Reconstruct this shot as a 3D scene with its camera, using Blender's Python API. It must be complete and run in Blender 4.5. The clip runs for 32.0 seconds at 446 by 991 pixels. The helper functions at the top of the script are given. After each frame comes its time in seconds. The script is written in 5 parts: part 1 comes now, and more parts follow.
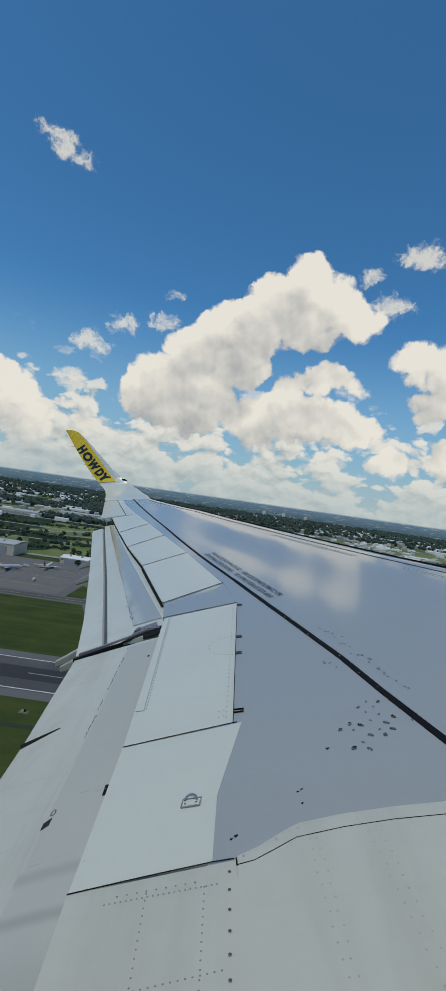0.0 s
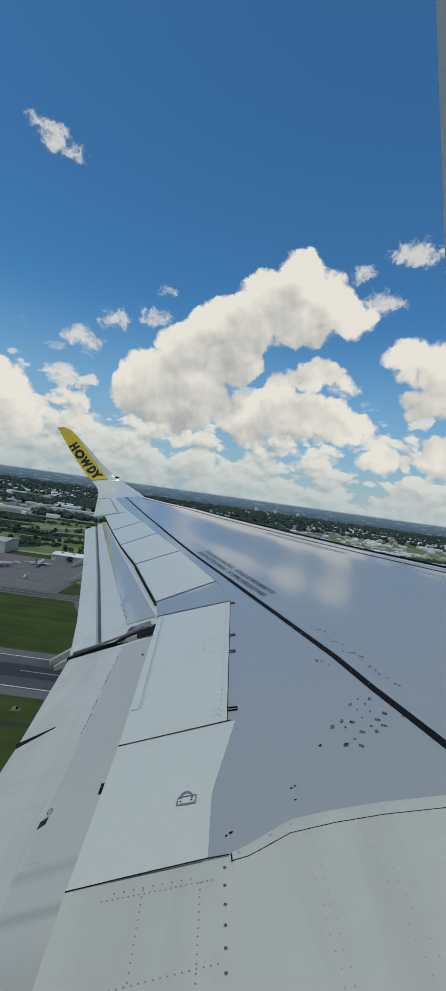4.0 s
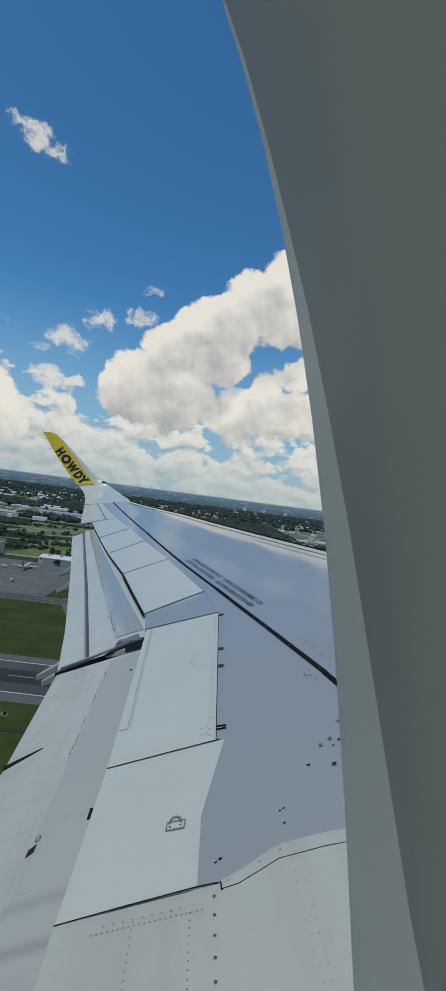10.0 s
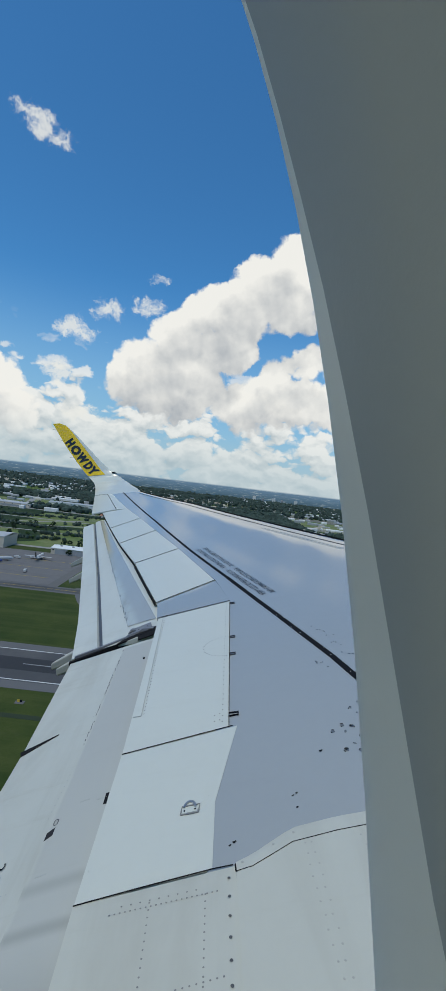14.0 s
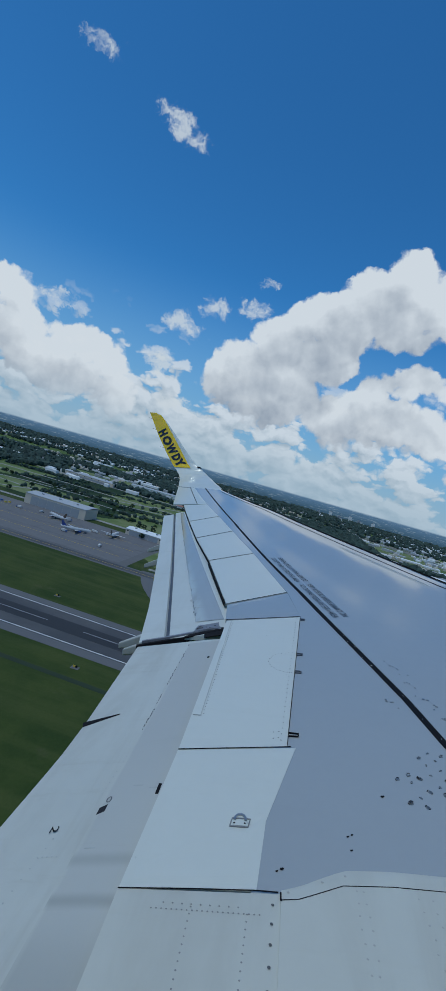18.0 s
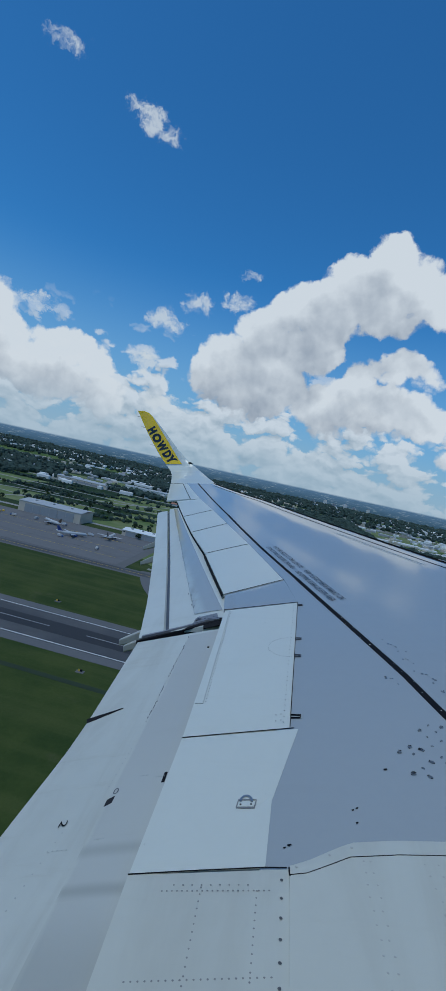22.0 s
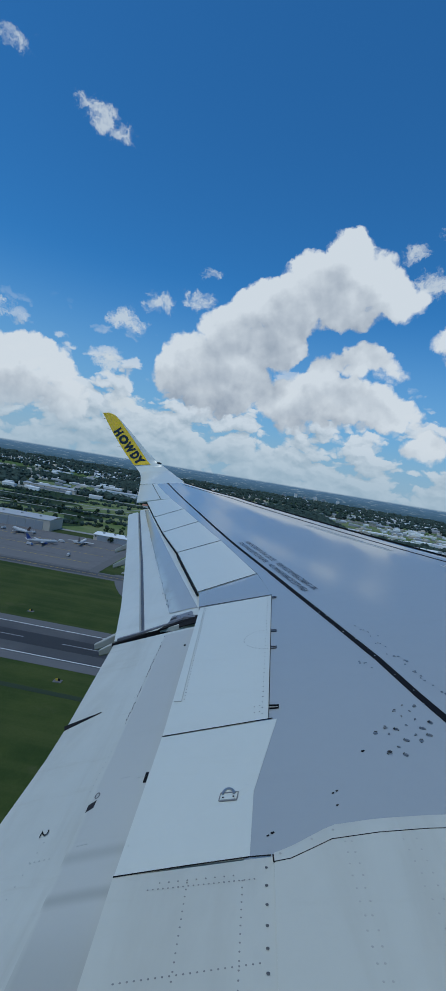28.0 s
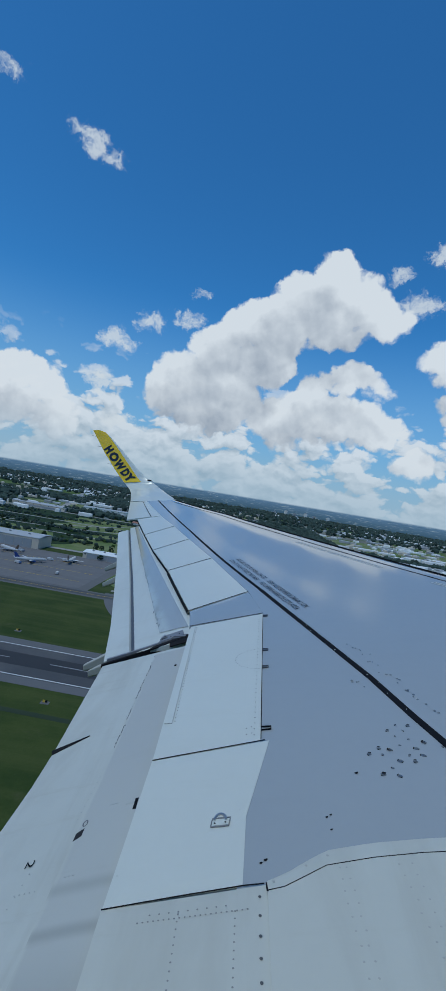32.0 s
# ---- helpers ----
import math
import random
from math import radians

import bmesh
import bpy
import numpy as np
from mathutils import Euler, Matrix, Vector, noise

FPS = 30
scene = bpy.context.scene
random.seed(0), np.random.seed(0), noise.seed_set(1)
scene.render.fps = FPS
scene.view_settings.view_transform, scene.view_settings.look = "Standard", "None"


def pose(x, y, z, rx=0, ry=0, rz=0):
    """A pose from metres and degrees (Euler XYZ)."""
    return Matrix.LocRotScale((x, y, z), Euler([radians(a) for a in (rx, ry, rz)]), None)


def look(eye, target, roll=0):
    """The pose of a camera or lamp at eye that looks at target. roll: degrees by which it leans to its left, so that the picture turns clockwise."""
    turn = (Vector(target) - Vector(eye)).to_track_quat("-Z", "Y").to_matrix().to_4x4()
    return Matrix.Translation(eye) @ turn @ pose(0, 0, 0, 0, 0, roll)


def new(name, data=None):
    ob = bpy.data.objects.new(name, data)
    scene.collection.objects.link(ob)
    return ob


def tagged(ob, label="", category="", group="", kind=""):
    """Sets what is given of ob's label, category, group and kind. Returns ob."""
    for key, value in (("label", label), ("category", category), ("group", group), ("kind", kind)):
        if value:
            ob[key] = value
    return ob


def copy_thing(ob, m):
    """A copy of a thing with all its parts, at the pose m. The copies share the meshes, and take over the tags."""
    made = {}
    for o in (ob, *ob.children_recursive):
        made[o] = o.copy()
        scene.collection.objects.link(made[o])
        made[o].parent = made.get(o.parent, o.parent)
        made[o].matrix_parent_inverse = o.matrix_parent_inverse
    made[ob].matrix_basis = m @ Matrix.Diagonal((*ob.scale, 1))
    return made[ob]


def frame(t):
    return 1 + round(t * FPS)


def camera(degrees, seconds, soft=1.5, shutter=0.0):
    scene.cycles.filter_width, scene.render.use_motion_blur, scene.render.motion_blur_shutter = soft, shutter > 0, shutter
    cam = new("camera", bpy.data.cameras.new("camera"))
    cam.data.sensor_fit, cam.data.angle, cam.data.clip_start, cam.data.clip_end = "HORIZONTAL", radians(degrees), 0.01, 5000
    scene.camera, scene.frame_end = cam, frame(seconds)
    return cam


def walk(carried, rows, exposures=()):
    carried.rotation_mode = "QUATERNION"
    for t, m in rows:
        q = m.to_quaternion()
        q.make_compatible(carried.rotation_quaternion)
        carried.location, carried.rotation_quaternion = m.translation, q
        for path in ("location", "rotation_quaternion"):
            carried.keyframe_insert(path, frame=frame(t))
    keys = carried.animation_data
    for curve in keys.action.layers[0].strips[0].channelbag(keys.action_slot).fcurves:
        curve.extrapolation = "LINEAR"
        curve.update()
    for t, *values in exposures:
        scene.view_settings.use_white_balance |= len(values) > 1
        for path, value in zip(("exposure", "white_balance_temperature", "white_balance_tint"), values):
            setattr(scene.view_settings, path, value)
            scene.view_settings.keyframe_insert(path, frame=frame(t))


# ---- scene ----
# Camera inside the cabin window of a climbing airliner, and its small drift behind the pane.
# Aircraft axes: x forward, y outboard to the port side, z up; the aircraft flies nose-up over flat ground.
HEIGHT, CLIMB, BANK = 120.0, 10.2, 0.6
AIR = Matrix.Translation((0, 0, HEIGHT)) @ Matrix.Rotation(radians(BANK), 4, "X") @ Matrix.Rotation(radians(-CLIMB), 4, "Y")
cam = camera(49.92, 32.0, soft=1.2)
PATH = [
    (0.0, -5.5300, 1.666, -0.122, -0.28, 2.11, 0.56),
    (0.5, -5.5400, 1.648, -0.122, -0.40, 0.97, 0.49),
    (1.0, -5.5290, 1.668, -0.126, -1.18, 1.61, 0.13),
    (1.5, -5.5430, 1.644, -0.116, -1.20, 0.58, -0.07),
    (2.0, -5.5330, 1.645, -0.131, -1.18, 0.94, -0.35),
    (2.5, -5.5330, 1.641, -0.119, -1.20, 1.51, -0.71),
    (3.0, -5.5285, 1.644, -0.110, -1.06, 2.36, -0.80),
    (3.5, -5.5325, 1.639, -0.103, -0.75, 2.41, -0.55),
    (5.5, -5.5430, 1.641, -0.058, -1.08, 1.53, 0.00),
    (6.0, -5.5332, 1.643, -0.048, -1.41, 1.58, -0.15),
    (6.5, -5.5442, 1.639, -0.037, -1.74, 1.34, -0.48),
    (7.0, -5.5342, 1.638, -0.028, -1.89, 1.46, -0.76),
    (7.5, -5.5452, 1.638, -0.023, -2.04, 1.07, -1.03),
    (8.0, -5.5382, 1.632, -0.033, -2.14, 1.21, -1.20),
    (8.5, -5.5452, 1.639, -0.011, -2.53, 1.48, -1.62),
    (9.0, -5.5372, 1.629, -0.011, -1.83, 1.24, -1.61),
    (9.5, -5.5312, 1.635, 0.010, -1.42, 1.87, -1.78),
    (10.0, -5.5252, 1.634, 0.015, -0.74, 2.69, -1.79),
    (10.5, -5.5250, 1.633, 0.019, -0.51, 3.28, -1.46),
    (11.0, -5.5248, 1.633, 0.023, -0.74, 3.84, -1.13),
    (11.5, -5.5254, 1.633, 0.031, -1.10, 4.15, -0.94),
    (12.0, -5.5270, 1.633, 0.026, -1.62, 4.09, -0.86),
    (12.5, -5.5270, 1.634, 0.012, -1.72, 3.96, -0.78),
    (13.0, -5.5270, 1.633, 0.022, -1.72, 3.70, -0.65),
    (13.5, -5.5260, 1.635, 0.018, -1.95, 3.63, -0.64),
    (14.0, -5.5260, 1.635, 0.015, -1.99, 3.44, -0.65),
    (14.5, -5.5270, 1.636, 0.009, -1.47, 3.16, -0.67),
    (16.5, -5.5250, 1.634, 0.025, 0.20, 3.08, -1.11),
    (17.0, -5.6290, 1.647, 0.047, -0.45, -3.72, 5.52),
    (17.5, -5.6510, 1.643, 0.050, -1.45, -5.91, 8.70),
    (18.0, -5.6440, 1.646, 0.043, -1.68, -5.52, 8.70),
    (18.5, -5.6330, 1.648, 0.037, -2.16, -4.45, 8.75),
    (19.0, -5.6280, 1.642, 0.035, -3.41, -4.18, 8.64),
    (19.5, -5.6210, 1.642, 0.022, -4.40, -3.71, 8.61),
    (20.0, -5.6180, 1.642, 0.021, -4.17, -3.40, 8.52),
    (20.5, -5.6200, 1.643, 0.018, -3.24, -3.38, 8.40),
    (21.0, -5.6060, 1.643, 0.004, -2.70, -2.83, 8.28),
    (21.5, -5.6040, 1.642, 0.003, -2.53, -2.28, 8.01),
    (22.0, -5.6070, 1.643, 0.003, -2.21, -2.03, 7.90),
    (22.5, -5.6000, 1.644, 0.003, -2.15, -1.80, 7.97),
    (23.0, -5.5840, 1.644, -0.004, -1.99, -0.60, 7.58),
    (23.5, -5.5790, 1.641, -0.002, -1.64, 0.88, 6.74),
    (24.0, -5.5860, 1.640, 0.003, -1.42, 1.11, 6.10),
    (24.5, -5.5800, 1.641, 0.005, -1.17, 1.37, 5.71),
    (25.0, -5.5750, 1.642, 0.018, -0.77, 1.24, 5.39),
    (25.5, -5.5830, 1.642, 0.021, -0.39, 0.62, 5.00),
    (27.5, -5.5930, 1.641, 0.004, -1.43, 0.46, 4.45),
    (28.0, -5.5860, 1.640, -0.010, -2.39, 0.78, 4.34),
    (28.5, -5.5790, 1.640, -0.011, -2.19, 1.04, 4.22),
    (29.0, -5.5840, 1.640, -0.001, -0.82, 0.96, 4.08),
    (29.5, -5.5810, 1.639, 0.007, 0.25, 1.11, 4.08),
    (30.0, -5.5830, 1.641, 0.009, 0.91, 1.07, 4.09),
    (30.5, -5.5850, 1.639, 0.008, 1.02, 0.90, 4.01),
    (31.0, -5.5860, 1.639, 0.015, 0.59, 0.90, 3.80),
    (31.5, -5.5960, 1.638, 0.011, -0.03, 0.77, 3.49),
    (32.0, -5.5890, 1.641, -0.004, -0.37, 0.89, 3.20),
]
walk(cam, [(t, AIR @ pose(x, y, z, 90 + pitch, roll, yaw)) for t, x, y, z, pitch, roll, yaw in PATH],
     exposures=[(0.0, 0.08, 7850, 2), (11.0, 0.06, 7700, 2), (13.0, 0.12, 7500, 2), (14.0, 0.26, 7300, 2), (16.6, 0.20, 7400, 2), (17.1, 0.08, 7500, 2), (18.0, -0.10, 6150, 0), (25.0, -0.12, 6100, 0), (32.0, -0.04, 6150, 0)])

# ---- light: sun and a sky with cumulus ----
SUN_AZ, SUN_EL = 216.0, 66.0      # azimuth from +y towards +x, elevation


class Nodes:
    """Short hand for node trees."""

    def __init__(self, tree):
        self.t = tree
        self.t.nodes.clear()

    def add(self, kind):
        return self.t.nodes.new(kind)

    def put(self, socket, v):
        if isinstance(v, bpy.types.NodeSocket):
            self.t.links.new(v, socket)
        elif v is not None:
            socket.default_value = v

    def math(self, op, a, b=None, c=None, clamp=False):
        n = self.add("ShaderNodeMath")
        n.operation, n.use_clamp = op, clamp
        for s, v in zip(n.inputs, (a, b, c)):
            self.put(s, v)
        return n.outputs[0]

    def vec(self, op, a, b=None, scale=None):
        n = self.add("ShaderNodeVectorMath")
        n.operation = op
        self.put(n.inputs[0], a)
        self.put(n.inputs[1], b)
        if scale is not None:
            self.put(n.inputs["Scale"], scale)
        return n.outputs["Value"] if op in ("LENGTH", "DISTANCE", "DOT_PRODUCT") else n.outputs[0]

    def noise(self, v, scale, detail=4, rough=0.55, dist=0.0, color=False):
        n = self.add("ShaderNodeTexNoise")
        self.put(n.inputs["Vector"], v)
        for k, x in (("Scale", scale), ("Detail", detail), ("Roughness", rough), ("Distortion", dist)):
            self.put(n.inputs[k], x)
        return n.outputs["Color" if color else "Fac"]

    def ramp(self, v, lo, hi, a=0.0, b=1.0, smooth=True):
        n = self.add("ShaderNodeMapRange")
        n.interpolation_type, n.clamp = "SMOOTHSTEP" if smooth else "LINEAR", True
        for s, x in zip(n.inputs, (v, lo, hi, a, b)):
            self.put(s, x)
        return n.outputs[0]

    def mix(self, f, a, b):
        n = self.add("ShaderNodeMix")
        n.data_type = "RGBA"
        self.put(n.inputs[0], f)
        self.put(n.inputs[6], (*a, 1) if isinstance(a, tuple) and len(a) == 3 else a)
        self.put(n.inputs[7], (*b, 1) if isinstance(b, tuple) and len(b) == 3 else b)
        return n.outputs[2]


# cumulus lobes: azimuth, elevation, half width, half height in degrees
CUMULUS = [(6.3, 24.5, 3.5, 3.2), (9.6, 23.5, 3.3, 2.9), (3.2, 22.4, 3.3, 2.9), (0.7, 19.8, 3.5, 3.3), (-3.8, 18.8, 3.4, 2.9), (-6.5, 15.5, 3.8, 3.6), (-9.1, 12.1, 3.8, 3.8), (-12.6, 11.2, 1.9, 2.6),
           (-4.8, 11.8, 4.5, 4.0), (-1.0, 15.4, 4.0, 3.5), (6.4, 20.4, 4.3, 2.8), (11.4, 21.4, 3.7, 2.3), (9.2, 14.7, 4.0, 2.0), (5.0, 12.4, 3.2, 2.7), (2.3, 9.0, 4.5, 3.0), (8.8, 10.4, 5.2, 2.8),
           (14.4, 9.7, 3.2, 2.0), (-7.0, 8.5, 5.2, 2.0), (13.0, 13.9, 2.7, 1.3),
           (-35.7, 12.6, 2.4, 2.5), (-34.8, 8.4, 3.2, 3.2), (-29.1, 9.7, 3.2, 2.6), (-24.9, 9.0, 3.0, 2.3), (-30.3, 6.6, 5.7, 3.0), (-27.3, 7.6, 3.0, 2.4), (-23.4, 5.6, 3.2, 2.1), (-38.9, 8.3, 3.7, 3.6), (-43.6, 5.2, 5.0, 3.5)]
CUMULUS_FAR = [(19.5, 17.6, 2.7, 2.3), (23.6, 17.0, 3.6, 3.0), (28.6, 18.0, 4.4, 3.6), (33.0, 16.0, 5.0, 4.0), (22.5, 13.0, 3.4, 1.9), (30.0, 12.5, 4.0, 2.4), (25.6, 7.4, 4.6, 2.4), (32.5, 8.0, 5.0, 2.6), (17.8, 6.3, 2.6, 1.5)]
WISPS = [(-25.3, 33.0, 1.5, 0.9), (-23.9, 32.1, 1.7, 1.2), (-22.0, 31.5, 1.8, 0.8), (-9.5, 21.8, 1.3, 0.7), (-10.4, 18.9, 2.3, 1.1), (-18.2, 15.1, 2.6, 1.3), (-14.8, 17.7, 2.1, 1.0), (-19.3, 10.3, 1.7, 1.4),
         (-16.8, 6.2, 2.4, 1.2), (-31.7, 13.3, 2.8, 0.9), (-33.5, 34.8, 2.3, 0.7), (18.6, 27.7, 3.1, 1.5), (22.0, 28.2, 1.4, 0.8), (26.8, 32.1, 2.6, 1.2), (25.9, 25.3, 1.3, 0.8), (28.7, 28.2, 1.7, 0.7), (13.2, 26.0, 1.6, 1.0), (15.9, 22.9, 2.8, 1.3)]

world = bpy.data.worlds.new("sky")
scene.world = world
world.use_nodes = True
W = Nodes(world.node_tree)
way = W.vec("NORMALIZE", W.add("ShaderNodeTexCoord").outputs["Generated"])
sep = W.add("ShaderNodeSeparateXYZ")
W.put(sep.inputs[0], way)
wx, wy, wz = sep.outputs
sky = W.add("ShaderNodeTexSky")
sky.sky_type, sky.sun_disc, sky.sun_elevation, sky.sun_rotation = "NISHITA", False, radians(SUN_EL), radians(SUN_AZ)
sky.altitude, sky.air_density, sky.dust_density, sky.ozone_density = 0.0, 1.0, 0.35, 3.0
elev = W.math("MULTIPLY", W.math("ARCSINE", wz), 57.2958)


def cells(N, v, scale, detail=2.0, rough=0.5):
    """Round puffs with sharp valleys, 0 in the middle of each and growing outward."""
    n = N.add("ShaderNodeTexVoronoi")
    N.put(n.inputs["Vector"], v)
    for k, x in (("Scale", scale), ("Detail", detail), ("Roughness", rough)):
        N.put(n.inputs[k], x)
    return n.outputs["Distance"]


def heap(N, az, el, rows):
    """Rounded heaps over the lobes: thickness in degrees, negative outside."""
    total = None
    for a, e, ra, re in rows:
        du = N.math("MULTIPLY", N.math("SUBTRACT", az, a), 1.0 / ra)
        dv = N.math("MULTIPLY", N.math("SUBTRACT", el, e), 1.0 / re)
        r2 = N.math("ADD", N.math("MULTIPLY", du, du), N.math("MULTIPLY", dv, dv))
        size = 0.55 * min(ra, re)
        f = N.math("SUBTRACT", size, N.math("MULTIPLY", r2, size))
        total = f if total is None else N.math("SMOOTH_MAX", total, f, 0.35)
    return total


def cloud_group():
    """Cloud thickness in a direction of the sky, as a group: cumulus, and the low belt near the horizon."""
    g = bpy.data.node_groups.new("cloud_thickness", "ShaderNodeTree")
    g.interface.new_socket("Way", in_out="INPUT", socket_type="NodeSocketVector")
    g.interface.new_socket("Heap", in_out="OUTPUT", socket_type="NodeSocketFloat")
    g.interface.new_socket("Belt", in_out="OUTPUT", socket_type="NodeSocketFloat")
    N = Nodes(g)
    v = N.add("NodeGroupInput").outputs[0]
    wide = N.vec("SUBTRACT", N.noise(v, 7.0, 4, 0.6, color=True), (0.5, 0.5, 0.5))
    fine = N.vec("SUBTRACT", N.noise(v, 42.0, 4, 0.62, color=True), (0.5, 0.5, 0.5))
    bent = N.vec("NORMALIZE", N.vec("ADD", N.vec("ADD", v, N.vec("SCALE", wide, scale=0.055)), N.vec("SCALE", fine, scale=0.020)))
    s = N.add("ShaderNodeSeparateXYZ")
    N.put(s.inputs[0], bent)
    az = N.math("MULTIPLY", N.math("ARCTAN2", s.outputs[0], s.outputs[1]), 57.2958)
    el = N.math("MULTIPLY", N.math("ARCSINE", s.outputs[2]), 57.2958)
    h = heap(N, az, el, CUMULUS + CUMULUS_FAR)
    puffs = N.math("MULTIPLY", N.math("SUBTRACT", 0.98, cells(N, bent, 17.0, 2.0, 0.5)), 1.5)
    grain = N.math("MULTIPLY", N.math("SUBTRACT", N.noise(v, 30.0, 6, 0.62), 0.5), 1.2)
    h = N.math("ADD", h, N.math("ADD", puffs, grain))
    # low belt: heaps squeezed towards the horizon
    low = N.vec("MULTIPLY", bent, (1.0, 1.0, 1.9))
    b = N.math("MULTIPLY", N.math("SUBTRACT", 1.0, cells(N, low, 13.5, 2.0, 0.6)), 2.6)
    b = N.math("ADD", b, N.math("MULTIPLY", N.math("SUBTRACT", N.noise(low, 6.0, 5, 0.6), 0.5), 4.2))
    b = N.math("ADD", b, N.ramp(el, 2.0, 14.0, 1.35, -0.70, False))
    o = N.add("NodeGroupOutput")
    N.put(o.inputs["Heap"], h)
    N.put(o.inputs["Belt"], b)
    return g


clouds = cloud_group()


def thickness(v):
    n = W.add("ShaderNodeGroup")
    n.node_tree = clouds
    W.put(n.inputs[0], v)
    return n.outputs["Heap"], n.outputs["Belt"]


h0, b0 = thickness(way)
h1, b1 = thickness(W.vec("NORMALIZE", W.vec("ADD", way, (0.006, -0.003, 0.013))))
h2, b2 = thickness(W.vec("NORMALIZE", W.vec("ADD", way, (0.024, -0.010, 0.074))))
body = W.ramp(h0, 0.0, 0.60)
belt = W.math("MULTIPLY", W.ramp(b0, 0.0, 0.65), W.ramp(elev, 17.0, 9.0))
# torn wisps
strand_v = W.vec("ADD", way, W.vec("SCALE", W.vec("SUBTRACT", W.noise(way, 26.0, 6, 0.65, color=True), (0.5, 0.5, 0.5)), scale=0.06))
ss = W.add("ShaderNodeSeparateXYZ")
W.put(ss.inputs[0], W.vec("NORMALIZE", strand_v))
wisp = heap(W, W.math("MULTIPLY", W.math("ARCTAN2", ss.outputs[0], ss.outputs[1]), 57.2958), W.math("MULTIPLY", W.math("ARCSINE", ss.outputs[2]), 57.2958), WISPS)
strand = W.noise(W.vec("MULTIPLY", strand_v, (1.0, 1.0, 1.5)), 46.0, 6, 0.66, 0.4)
thin = W.ramp(W.math("ADD", wisp, W.math("MULTIPLY", W.math("SUBTRACT", strand, 0.5), 2.2)), -0.05, 0.75)
# light: sunlit tops and rims, grey bellies
def shade(t0, t1, t2, near, broad, deep):
    k = W.math("ADD", W.math("MULTIPLY", W.math("SUBTRACT", t0, t1), near), W.math("MULTIPLY", W.math("SUBTRACT", t0, t2), broad))
    k = W.math("SUBTRACT", k, W.math("MULTIPLY", W.ramp(t0, 0.3, 3.2), deep))
    return W.math("ADD", 0.67, k, clamp=True)


CLOUD = 7.6
GREY, WHITE = tuple(CLOUD * c for c in (0.40, 0.445, 0.56)), tuple(CLOUD * c for c in (0.95, 0.955, 1.04))
lit = W.mix(shade(h0, h1, h2, 0.17, 0.23, 0.40), GREY, WHITE)
low = W.mix(shade(b0, b1, b2, 0.34, 0.12, 0.34), tuple(CLOUD * c for c in (0.40, 0.48, 0.59)), WHITE)
clear = W.vec("MULTIPLY", sky.outputs[0], (0.33, 0.84, 1.26))
clear = W.mix(W.ramp(elev, 22.0, 0.0, 0.0, 0.85), clear, (0.32 * CLOUD, 0.53 * CLOUD, 0.80 * CLOUD))
col = W.mix(W.math("MULTIPLY", belt, 0.88), clear, low)
col = W.mix(W.math("MULTIPLY", thin, 0.80), col, (0.88 * CLOUD, 0.90 * CLOUD, 0.98 * CLOUD))
col = W.mix(W.math("MULTIPLY", body, 0.98), col, lit)
# haze along the horizon and the far land below it
col = W.mix(W.ramp(elev, 7.0, 0.0, 0.0, 0.66), col, (0.46 * CLOUD, 0.60 * CLOUD, 0.76 * CLOUD))
# land turns paler and bluer towards the horizon: haze mixed into its colour
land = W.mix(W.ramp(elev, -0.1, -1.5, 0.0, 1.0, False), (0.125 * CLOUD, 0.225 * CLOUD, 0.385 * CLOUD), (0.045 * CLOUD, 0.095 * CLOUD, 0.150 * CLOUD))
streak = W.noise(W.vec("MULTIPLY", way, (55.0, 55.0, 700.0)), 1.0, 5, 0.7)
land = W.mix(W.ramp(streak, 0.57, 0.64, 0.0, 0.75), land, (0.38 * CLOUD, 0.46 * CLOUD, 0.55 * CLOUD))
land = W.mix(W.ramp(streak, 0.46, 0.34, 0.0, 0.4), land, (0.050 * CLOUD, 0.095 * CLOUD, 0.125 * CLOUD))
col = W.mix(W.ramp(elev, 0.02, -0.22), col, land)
back = W.add("ShaderNodeBackground")
W.put(back.inputs[0], col)
back.inputs[1].default_value = 0.1
W.put(W.add("ShaderNodeOutputWorld").inputs[0], back.outputs[0])

sun = new("sun", bpy.data.lights.new("sun", "SUN"))
sun.data.energy, sun.data.angle, sun.data.color = 1.55, radians(0.53), (1.0, 0.96, 0.9)
a, e = radians(SUN_AZ), radians(SUN_EL)
sun.matrix_world = look((0, 0, 300), (-300 * math.sin(a) * math.cos(e), -300 * math.cos(a) * math.cos(e), 300 - 300 * math.sin(e)))


